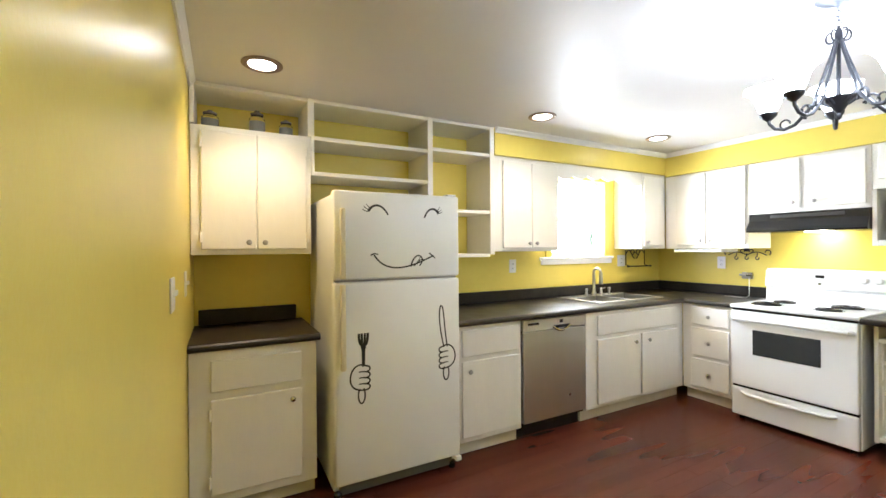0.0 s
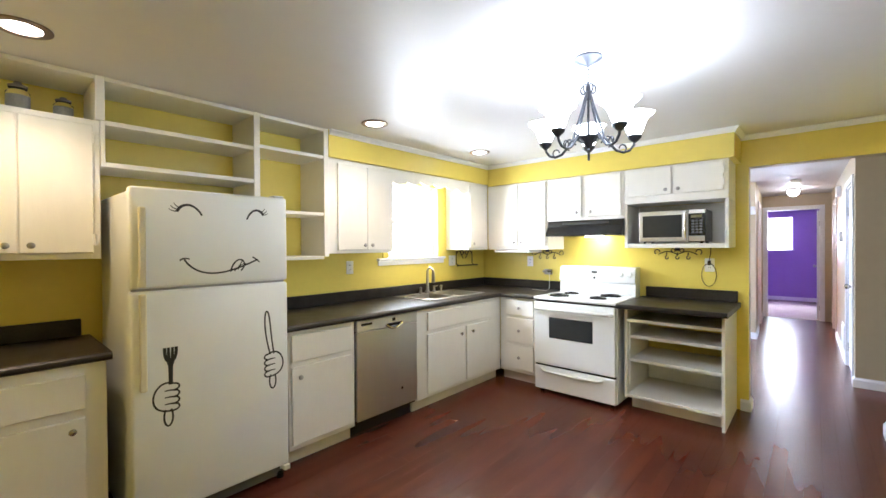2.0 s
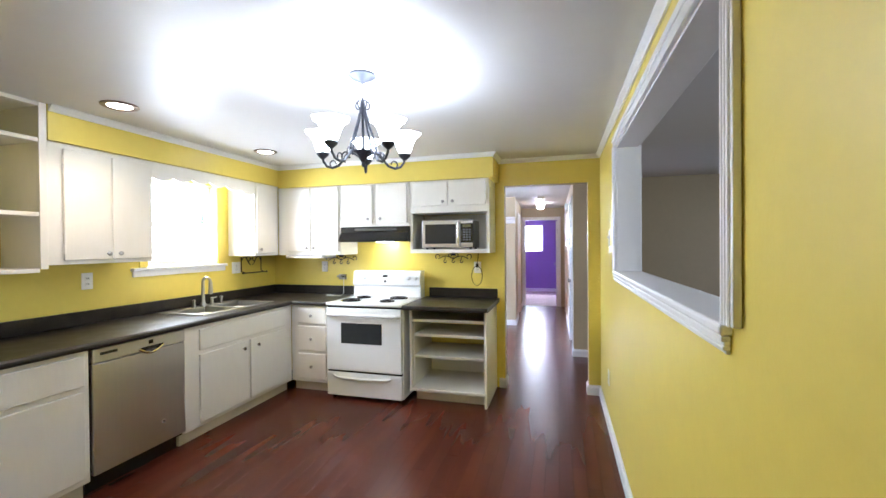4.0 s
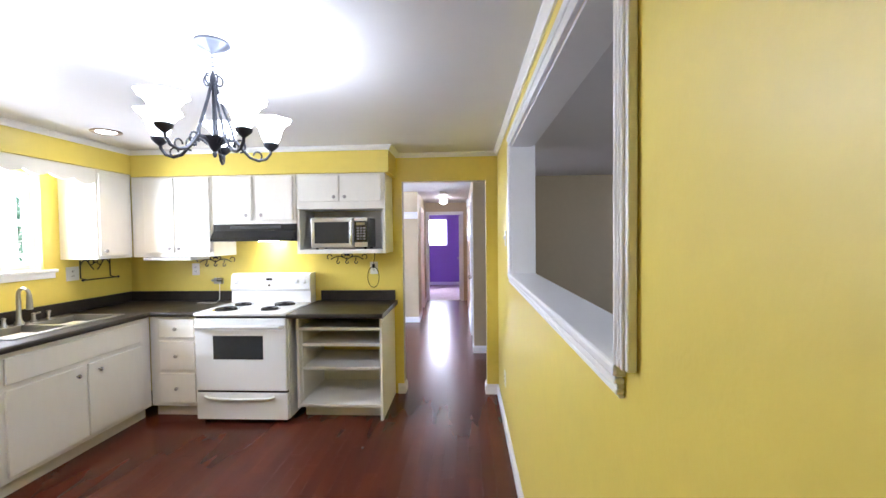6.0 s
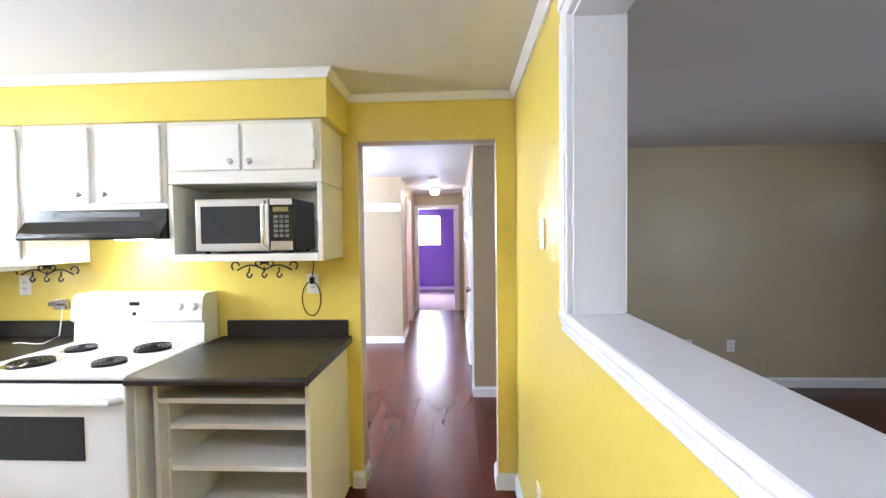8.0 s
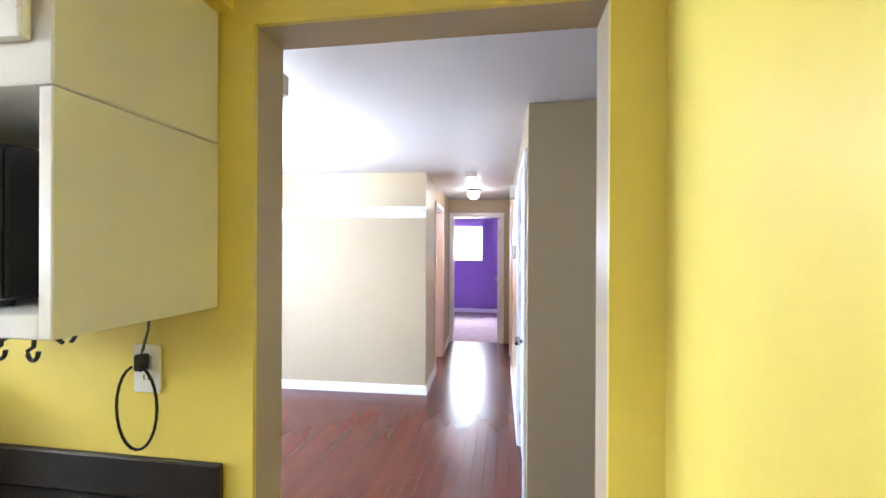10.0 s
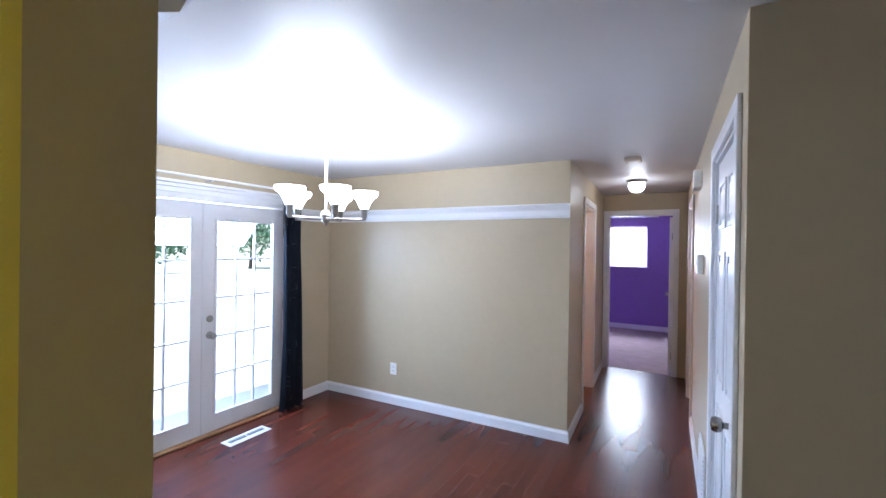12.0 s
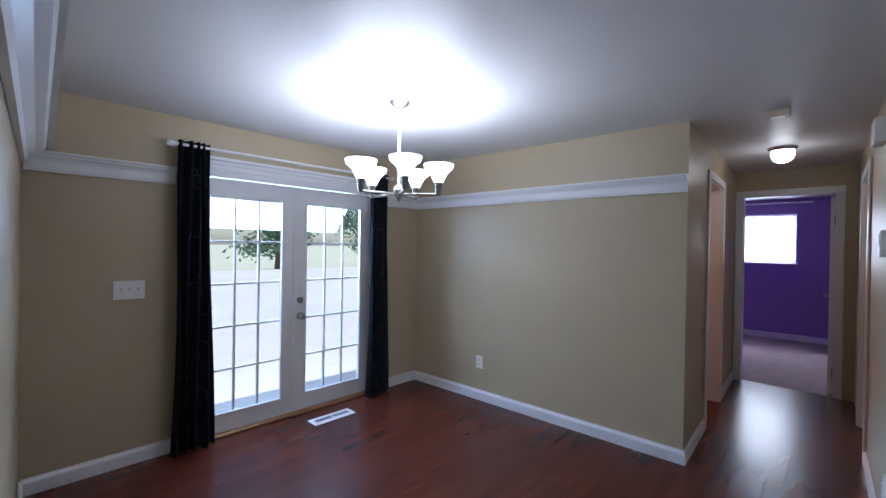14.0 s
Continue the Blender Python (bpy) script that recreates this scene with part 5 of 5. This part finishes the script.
# ---- doors ----
def panel_door(name, M, w, h, label, knob_u, panels=True, hinges=None, knob_mat=None):
    """A six-panel door in its own plane: x along the door, y its thickness (front at -y)."""
    t = thing(name, (0, 0, 0), label, "door", kind="structure")
    bm = box(bmesh.new(), 0.003, w - 0.003, 0, 0.035, 0.006, h - 0.004, 0.003)
    part("leaf", bm, TRIM, t)
    if panels:
        mx = w / 2
        for z0, z1 in ((0.20, 0.86), (0.98, 1.58), (1.68, 1.90)):
            for x0, x1 in ((0.11, mx - 0.045), (mx + 0.045, w - 0.11)):
                bm = bmesh.new()
                r = 0.022
                for q in ((x0, x0 + r, z0, z1), (x1 - r, x1, z0, z1), (x0 + r, x1 - r, z0, z0 + r), (x0 + r, x1 - r, z1 - r, z1)):
                    box(bm, q[0], q[1], -0.007, 0.001, q[2], q[3], 0.004, 2)
                box(bm, x0 + 0.045, x1 - 0.045, -0.006, 0.001, z0 + 0.045, z1 - 0.045, 0.005, 2)
                part("panel", bm, TRIM, t)
    for s in (-1, 1):
        y = 0 if s < 0 else 0.035
        bm = lathe(bmesh.new(), [(0.031, 0), (0.031, 0.005), (0.012, 0.009), (0.011, 0.035), (0.024, 0.042), (0.028, 0.058), (0.023, 0.072), (0.0001, 0.076)], at((knob_u, y, 0.96), (0, s, 0)), 20)
        part("door_knob", bm, NICKEL, t, "brushed nickel round knob", True)
    for hz in (0.22, h - 0.25):
        if hinges is not None:
            bm = box(bmesh.new(), hinges - 0.018, hinges + 0.018, -0.003, 0.003, hz - 0.045, hz + 0.045)
            tube(bm, [(hinges, -0.006, hz - 0.047), (hinges, -0.006, hz + 0.047)], 0.006, 8)
            part("hinge", bm, knob_mat or NICKEL, t, "metal hinge")
    t.matrix_basis = M
    return t


def hall_casing(name, P, u0, u1, h, side, label):
    """Casing round an opening in a hall wall's own plane; side: +1 when the room lies towards +x."""
    t = thing(name, (0, 0, 0), label, "frame", kind="structure")
    w = 0.062
    x0, x1 = (0.001, 0.017) if side > 0 else (-0.017, -0.001)
    for y0, y1, z0, z1, nm in ((u0 - w, u0 + 0.006, 0, h, "side_trim"), (u1 - 0.006, u1 + w, 0, h, "side_trim"), (u0 - w, u1 + w, h + 0.0, h + w, "head_trim")):
        bm = box(bmesh.new(), x0, x1, y0, y1, z0, z1, 0.004, 2)
        part(nm, bm, TRIM, t)
    wall_x = (-0.118, 0.0) if side > 0 else (0.0, 0.118)
    for y0, y1 in ((u0 + 0.0005, u0 + 0.014), (u1 - 0.014, u1 - 0.0005)):
        part("jamb", box(bmesh.new(), wall_x[0], wall_x[1], y0, y1, 0, h - 0.015), TRIM, t)
    part("jamb", box(bmesh.new(), wall_x[0], wall_x[1], u0 + 0.0005, u1 - 0.0005, h - 0.014, h - 0.0005), TRIM, t)
    t.matrix_basis = P
    return t


hall_casing("closet_door_frame", HRP, 0.16, 0.95, 2.03, -1, "white painted closet door casing")
panel_door("door_1", HRP @ pose(0.012, 0.945, 0, 0, 0, -90), 0.77, 2.012, "closed white six-panel closet door with nickel knob", 0.70, True, 0.004)
hall_casing("hall_door_frame", HRP, 2.9, 3.66, 2.03, -1, "white painted hall door casing")
panel_door("door_2", HRP @ pose(0.07, 3.645, 0, 0, 0, -90), 0.73, 2.012, "closed white panel door off the hall", 0.66)
hall_casing("side_room_door_frame", HLP, 0.78, 1.54, 2.03, 1, "white casing with an oak-toned jamb, lit warm")
panel_door("door_3", HLP @ pose(-0.16, 1.50, 0, 0, 0, 178), 0.72, 2.012, "white door standing open into the warm-lit side room", 0.66, False)
FH = Front("y", 11.03)
casing("bedroom_door_frame", FH, BD0, BD1, 0, 2.04, 0.058, "white painted bedroom door casing", thick=0.017)
t = thing("bedroom_door_jamb", (0, 11.09, 0), "white bedroom door jamb", "frame", kind="structure")
part("jamb", B(BD0 + 0.0005, BD0 + 0.014, 11.025, 11.155, 0, 2.026), TRIM, t)
part("jamb", B(BD1 - 0.014, BD1 - 0.0005, 11.025, 11.155, 0, 2.026), TRIM, t)
part("jamb", B(BD0 + 0.0005, BD1 - 0.0005, 11.025, 11.155, 2.027, 2.0395), TRIM, t)
panel_door("door_4", pose(BD1 - 0.016, 11.16, 0, 0, 0, 88), 0.74, 2.012, "white bedroom door standing wide open", 0.67, True, 0.004, BLACK)

# bedroom window with blinds
t = thing("window_2", (-0.8, 14.25, 1.25), "bedroom window with lowered white blinds, glowing with daylight", "window", kind="structure")
bm = bmesh.new()
for x0, x1, z0, z1 in ((BW0, BW0 + 0.04, 1.25, 2.06), (BW1 - 0.04, BW1, 1.25, 2.06), (BW0 + 0.04, BW1 - 0.04, 1.25, 1.29), (BW0 + 0.04, BW1 - 0.04, 2.02, 2.06), (-0.83, -0.79, 1.29, 2.02)):
    box(bm, x0 + 0.001, x1 - 0.001, 14.27, 14.31, z0 + 0.001, z1 - 0.001)
part("window_frame", bm, TRIM, t)
g = part("pane", B(BW0 + 0.04, BW1 - 0.04, 14.288, 14.291, 1.29, 2.02), GLASS, t)
g.visible_shadow = False
part("window_sill", B(BW0 - 0.03, BW1 + 0.03, 14.16, 14.269, 1.235, 1.249, bevel=0.003), TRIM, t)
t = thing("window_blind", (-0.8, 14.22, 1.26), "white horizontal slat blind over the bedroom window", "blind")
part("head_rail", B(BW0 + 0.01, BW1 - 0.01, 14.205, 14.245, 2.025, 2.055), TRIM, t)
for i in range(34):
    z = 1.275 + i * 0.022
    bm = B(BW0 + 0.012, BW1 - 0.012, 14.2125, 14.2375, z - 0.0008, z + 0.0008)
    bmesh.ops.rotate(bm, verts=bm.verts, cent=(0, 14.225, z), matrix=Matrix.Rotation(radians(48), 3, "X"))
    part("slat", bm, BLIND, t)
tagged(part("curtain_rod_bedroom", tube(bmesh.new(), [(-1.6, 14.14, 2.235), (0.0, 14.14, 2.235)], 0.011, 10), TRIM), "white curtain rod above the bedroom window", "curtain rod", kind="structure")

# thermostat and chime on the hall wall
def on_hall_right(name, u, z, w, h, d, material, label, category, screen=None):
    t = thing(name, (0, 0, 0), label, category)
    b = part("case", box(bmesh.new(), -d, -0.0005, u - w / 2, u + w / 2, z - h / 2, z + h / 2, 0.006, 2), material, t)
    if screen:
        part("screen", box(bmesh.new(), -d - 0.002, -d + 0.001, u - w * 0.3, u + w * 0.3, z - h * 0.05, z + h * 0.35), screen, b, "grey display")
    t.matrix_basis = HRP
    return t


on_hall_right("thermostat", 1.75, 1.49, 0.10, 0.13, 0.035, PLATE, "white wall thermostat on the hall wall", "thermostat", GREY)
on_hall_right("door_chime", 2.05, 2.10, 0.18, 0.13, 0.05, PLATE, "white door chime box high on the hall wall", "chime")
t = on_hall_right("return_air_grille", 1.45, 0.26, 0.36, 0.30, 0.012, TRIM, "white return air grille low on the hall wall", "grille")
for i in range(9):
    part("louvre", box(bmesh.new(), -0.018, -0.011, 1.29, 1.61, 0.145 + i * 0.027, 0.158 + i * 0.027), TRIM, t)

# ---- french doors ----
FG = Front("x", -3.03)
t = casing("french_door_frame", FG, FD0, FD1, 0, FDZ, 0.085, "white fluted casing round the french doors")
for z0, z1, d in ((FDZ + 0.086, FDZ + 0.115, 0.030), (FDZ + 0.116, FDZ + 0.14, 0.045)):
    part("head_molding", B(-3.029, -3.03 + d, FD0 - 0.09, FD1 + 0.09, z0, z1, bevel=0.004, seg=2), TRIM, t)
part("threshold", B(-3.16, -3.00, FD0 + 0.001, FD1 - 0.001, 0.0005, 0.022, bevel=0.005), OAK, t, "worn wooden threshold")
for y0, y1 in ((FD0 + 0.0005, FD0 + 0.018), (FD1 - 0.018, FD1 - 0.0005)):
    part("jamb", B(-3.165, -3.03, y0, y1, 0.022, FDZ - 0.001), TRIM, t)
for k, (y0, y1, p0, p1) in enumerate(((FD0 + 0.02, 7.06, 6.412, 6.952), (7.066, FD1 - 0.02, 7.176, 7.722))):
    z0, z1, q0, q1 = 0.025, FDZ - 0.006, 0.168, 1.775
    t = thing("french_door", (-3.07, y0 if k == 0 else y1, z0), "closed white fifteen-pane glazed french door" if k == 0 else "closed white fifteen-pane french door with knob and deadbolt", "door", "french doors")
    xa, xb = -3.085, -3.045
    bm = bmesh.new()
    for a, b, c, d in ((y0, p0 - 0.012, z0, z1), (p1 + 0.012, y1, z0, z1), (p0 - 0.012, p1 + 0.012, z0, q0 - 0.012), (p0 - 0.012, p1 + 0.012, q1 + 0.012, z1)):
        box(bm, xa, xb, a, b, c, d)
    part("leaf", bm, TRIM, t)
    bm = bmesh.new()
    for a, b, c, d in ((p0 - 0.022, p0, q0 - 0.022, q1 + 0.022), (p1, p1 + 0.022, q0 - 0.022, q1 + 0.022), (p0, p1, q0 - 0.022, q0), (p0, p1, q1, q1 + 0.022)):
        box(bm, xb - 0.004, xb + 0.008, a, b, c, d, 0.003)
    part("glazing_bead", bm, TRIM, t)
    for i in (1, 2):
        y = p0 + (p1 - p0) * i / 3
        part("muntin", B(xa + 0.008, xb - 0.004, y - 0.008, y + 0.008, q0, q1, bevel=0.003), TRIM, t)
    for j in range(1, 5):
        z = q0 + (q1 - q0) * j / 5
        part("muntin", B(xa + 0.0095, xb - 0.0055, p0, p1, z - 0.008, z + 0.008, bevel=0.003), TRIM, t)
    for i in range(3):
        for j in range(5):
            ya, yb = p0 + (p1 - p0) * i / 3, p0 + (p1 - p0) * (i + 1) / 3
            za, zb = q0 + (q1 - q0) * j / 5, q0 + (q1 - q0) * (j + 1) / 5
            g = part("pane", B(-3.067, -3.064, ya + 0.004, yb - 0.004, za + 0.004, zb - 0.004), GLASS, t)
            g.visible_shadow = False
    if k:
        part("door_knob", lathe(bmesh.new(), [(0.030, 0), (0.030, 0.005), (0.012, 0.009), (0.011, 0.03), (0.024, 0.038), (0.028, 0.054), (0.022, 0.068), (0.0001, 0.072)], at((xb, 7.118, 0.83), (1, 0, 0)), 20), NICKEL, t, "nickel round knob", True)
        part("deadbolt", lathe(bmesh.new(), [(0.028, 0), (0.028, 0.008), (0.022, 0.014), (0.0001, 0.015)], at((xb, 7.118, 0.965), (1, 0, 0)), 20), NICKEL, t, "nickel deadbolt turn", True)
        for hz in (0.25, 1.0, 1.70):
            part("hinge", tube(bmesh.new(), [(xb + 0.004, y1 + 0.004, hz - 0.045), (xb + 0.004, y1 + 0.004, hz + 0.045)], 0.007, 8), NICKEL, t)
    else:
        part("astragal", B(xb - 0.001, xb + 0.006, 7.05, 7.075, z0, z1, bevel=0.002), TRIM, t)

# curtains on their rod
t = thing("curtain_rod", (-2.93, 7.0, 2.10), "white curtain rod with round finials above the french doors", "curtain rod")
bm = tube(bmesh.new(), [(-2.93, 6.145, 2.10), (-2.93, 8.0, 2.10)], 0.010, 10)
part("rod", bm, TRIM, t, "", True)
for y in (6.13, 8.015):
    part("finial", lathe(bmesh.new(), [(0.0001, -0.026), (0.016, -0.02), (0.022, 0), (0.016, 0.018), (0.008, 0.026), (0.0001, 0.028)], at((-2.93, y, 2.10), (0, 1, 0)), 16), TRIM, t, "", True)
for y in (6.165, 7.06, 7.975):
    part("bracket", tube(bmesh.new(), [(-3.029, y, 2.09), (-2.98, y, 2.085), (-2.93, y, 2.09)], 0.007, 8), TRIM, t)


def curtain(y0, y1, folds, seed, label):
    rnd = random.Random(seed)
    ph = [rnd.uniform(-0.5, 0.5) for _ in range(folds + 2)]
    bm = bmesh.new()
    nu, nv = folds * 10, 28
    grid = []
    for v in range(nv + 1):
        k = v / nv
        z = 0.012 + (2.128 - 0.012) * k
        row = []
        for u in range(nu + 1):
            q = u / nu
            w = math.sin(q * folds * 2 * math.pi + ph[int(q * folds)] * 0.6 * (1 - k))
            spread_ = 1 + 0.40 * (1 - k) ** 1.3
            y = (y0 + y1) / 2 + (q - 0.5) * (y1 - y0) * spread_ + 0.01 * math.sin(5 * k + 7 * q)
            x = -2.925 + 0.032 * w * (0.9 + 0.35 * (1 - k)) + 0.008 * math.sin(9 * q + 4 * k)
            row.append(bm.verts.new((x, y, z)))
        grid.append(row)
    for a, b in zip(grid, grid[1:]):
        for i in range(nu):
            bm.faces.new((a[i], a[i + 1], b[i + 1], b[i]))
    bmesh.ops.solidify(bm, geom=bm.faces, thickness=0.003)
    t = thing("curtain", (-2.925, (y0 + y1) / 2, 0.012), label, "curtain", "french door curtains")
    part("cloth", bm, CURTAIN, t, "", True)
    # stitched arcs on the cloth
    bm = bmesh.new()
    for j in range(26):
        q, z = rnd.uniform(0.08, 0.92), rnd.uniform(0.08, 2.0)
        yc = (y0 + y1) / 2 + (q - 0.5) * (y1 - y0)
        a0 = rnd.uniform(0, 360)
        R = rnd.uniform(0.025, 0.05)
        pts = []
        for s in range(7):
            an = radians(a0 + 22 * s)
            yy, zz = yc + R * math.cos(an), z + R * math.sin(an)
            k = (zz - 0.012) / 2.133
            qq = (yy - (y0 + y1) / 2) / ((y1 - y0) * (1 + 0.40 * (1 - k) ** 1.3)) + 0.5
            qq = min(0.99, max(0.01, qq))
            w = math.sin(qq * folds * 2 * math.pi + ph[int(qq * folds)] * 0.6 * (1 - k))
            pts.append((-2.925 + 0.032 * w * (0.9 + 0.35 * (1 - k)) + 0.008 * math.sin(9 * qq + 4 * k) + 0.003, yy, zz))
        tube(bm, pts, 0.0014, 4)
    tagged(part("stitching", bm, STITCH, t, "pale curved stitch lines"), kind="stuff")
    return t


curtain(6.185, 6.375, 4, 3, "dark navy patterned curtain gathered beside the french doors")
curtain(7.765, 7.965, 4, 8, "dark navy patterned curtain, the narrower gathered panel")

# floor register
t = thing("floor_register", (-2.76, 7.275, 0), "white metal floor register in the wood floor", "vent")
part("frame", B(-2.83, -2.70, 7.085, 7.465, 0.0005, 0.006, bevel=0.002), TRIM, t)
for i in range(2):
    part("grate_slot", B(-2.79, -2.745, 7.12 + 0.16 * i, 7.27 + 0.16 * i, 0.0055, 0.0075), BLACK, t)
for i in range(14):
    part("louvre", B(-2.792, -2.743, 7.13 + 0.0215 * i, 7.136 + 0.0215 * i, 0.0065, 0.0085), GREY, t)

# ---- living room door and window ----
FW = FrontW(4.62)
casing("front_door_frame", FW, 5.66, 6.58, 0, 2.05, 0.07, "white painted front door casing")
t = thing("front_door", (4.65, 6.12, 0.01), "white front door with a small fan light", "door")
bm = bmesh.new()
box(bm, 4.64, 4.685, 5.665, 6.575, 0.01, 1.66)
box(bm, 4.64, 4.685, 5.665, 5.81, 1.66, 2.045)
box(bm, 4.64, 4.685, 6.43, 6.575, 1.66, 2.045)
box(bm, 4.64, 4.685, 5.81, 6.43, 1.93, 2.045)
for i in range(16):
    a0, a1 = math.pi * i / 16, math.pi * (i + 1) / 16
    pts = [(6.12 + 0.27 * math.cos(a), 1.66 + 0.25 * math.sin(a)) for a in (a0, a1)]
    q = [bm.verts.new((x, y, z)) for x in (4.64, 4.685) for y, z in (pts[0], pts[1], (pts[1][0] if 0 < i < 15 else 6.12 + 0.305 * (1 if i < 8 else -1), 1.93), (pts[0][0] if 0 < i < 15 else 6.12 + 0.305 * (1 if i < 8 else -1), 1.93 if i else 1.66))]
    for f in ((0, 1, 2, 3), (7, 6, 5, 4), (0, 4, 5, 1)):
        bm.faces.new([q[k] for k in f])
part("leaf", bm, TRIM, t)
bm = bmesh.new()
for a in (45, 90, 135):
    tube(bm, [(4.66, 6.12 + 0.06 * math.cos(radians(a)), 1.66 + 0.06 * math.sin(radians(a))), (4.66, 6.12 + 0.27 * math.cos(radians(a)), 1.66 + 0.25 * math.sin(radians(a)))], 0.006, 6)
part("fan_light_bar", bm, TRIM, t)
g = part("fan_light_pane", B(4.661, 4.664, 5.81, 6.43, 1.66, 1.93), GLASS, t)
g.visible_shadow = False
for hz in (0.25, 1.0, 1.8):
    part("hinge", tube(bmesh.new(), [(4.635, 6.57, hz - 0.05), (4.635, 6.57, hz + 0.05)], 0.008, 8), BLACK, t)
bm = tube(bmesh.new(), [(2.62, 6.8695, 1.72), (2.62, 6.85, 1.722)], 0.005, 6)
solid("wall_nail", bm, CHROME, "small bare nail in the living room wall", "nail")

# ---- outside ----
tagged(part("ground", B(-400, 400, -400, 400, -0.5, -0.35), LAWN), "lawn reaching the horizon, coloured pale to imitate glare", "ground", kind="structure")
# assumed concrete, carried far out so the glass shows bright white ground
tagged(part("patio", B(-24, -3.2, -12, 34, -0.349, -0.10), CONCRETE), "assumed pale concrete ground, spread wide to whiten the view outside", "patio", kind="structure")


def tree(x, y, h, spread_, seed):
    rnd = random.Random(seed)
    t = thing("tree", (x, y, -0.35), "leafy green garden tree beyond the lawn", "tree", "garden trees")
    bm = bmesh.new()
    tube(bm, [(x, y, -0.35), (x + 0.1, y, h * 0.25), (x - 0.05, y + 0.1, h * 0.55)], 0.16 + h * 0.012, 8, 0.07)
    tips = []
    for i in range(9):
        a, k = rnd.uniform(0, 6.28), rnd.uniform(0.3, 0.55)
        e_ = Vector((x + math.cos(a) * spread_ * rnd.uniform(0.4, 0.8), y + math.sin(a) * spread_ * rnd.uniform(0.4, 0.8), h * rnd.uniform(0.30, 0.95)))
        tube(bm, [(x, y, h * k * 0.8), ((x + e_.x) / 2, (y + e_.y) / 2, (h * k + e_.z) / 2), e_], 0.06, 6, 0.015)
        tips.append(e_)
    part("trunk", bm, BARK, t)
    bm = bmesh.new()
    for i in range(1500):
        c = rnd.choice(tips)
        p = c + Vector((rnd.gauss(0, 0.24), rnd.gauss(0, 0.24), rnd.gauss(0, 0.17))) * spread_
        d = Vector((rnd.gauss(0, 1), rnd.gauss(0, 1), rnd.gauss(0, 1))).normalized()
        s = d.orthogonal().normalized()
        L = rnd.uniform(0.10, 0.22)
        q = [bm.verts.new(v) for v in (p - d * L, p + s * L * 0.5, p + d * L, p - s * L * 0.5)]
        bm.faces.new(q)
    part("crown", bm, LEAF, t)
    return t


for x, y, h, s_, sd in ((-27, 18.0, 3.6, 2.2, 1), (-30, 27, 4.5, 2.6, 2), (-27, 10.5, 3.4, 2.0, 3), (-33, 40, 5, 3.0, 4), (-26, 35, 4.0, 2.2, 5), (-36, 3, 5, 2.8, 6)):
    tree(x, y, h, s_, sd)

# ---- floor planks ----
def plank_mesh(length, width=0.0835):
    bm = B(-width / 2 + 0.0002, width / 2 - 0.0002, 0.0002, length - 0.0002, -0.009, 0, bevel=0.0004)
    me = bpy.data.meshes.new("plank")
    bm.to_mesh(me)
    bm.free()
    me.materials.append(FLOOR)
    return me


rnd = random.Random(21)
LENGTHS = (0.42, 0.56, 0.74, 0.92)
PLANKS = [plank_mesh(v) for v in LENGTHS]
rest = bmesh.new()
count = 0
for row in range(95):
    x = -3.20 + 0.0835 * (row + 0.5)
    y = -1.5
    first = rnd.uniform(0.15, 0.8)
    while y < 11.07:
        k = rnd.randrange(4)
        L = first if first else LENGTHS[k]
        cut = min(L, 11.075 - y)
        whole = not first and cut == L
        first = 0
        m = Matrix.Translation((x, y, -0.0008)) @ Matrix.Rotation(radians(rnd.gauss(0, 0.10)), 4, "Y") @ Matrix.Rotation(radians(rnd.uniform(-0.03, 0.03)), 4, "X")
        if whole and -1.75 < x < 0.69 and 1.6 < y < 7.6 and count < 300:
            ob = new("plank", PLANKS[k])
            ob.parent = floor
            ob.matrix_basis = m
            count += 1
        elif cut > 0.01:
            w = 0.0835 / 2 - 0.0002
            top = [rest.verts.new(m @ Vector(c)) for c in ((-w, 0.0006, 0), (w, 0.0006, 0), (w, cut - 0.0006, 0), (-w, cut - 0.0006, 0))]
            low = [rest.verts.new(v.co - Vector((0, 0, 0.008))) for v in top]
            rest.faces.new(top)
            for i in range(4):
                rest.faces.new((top[i], low[i], low[(i + 1) % 4], top[(i + 1) % 4]))
        y += cut
tagged(part("planks", rest, FLOOR, floor, "dark red-brown planks farther off"), kind="stuff")
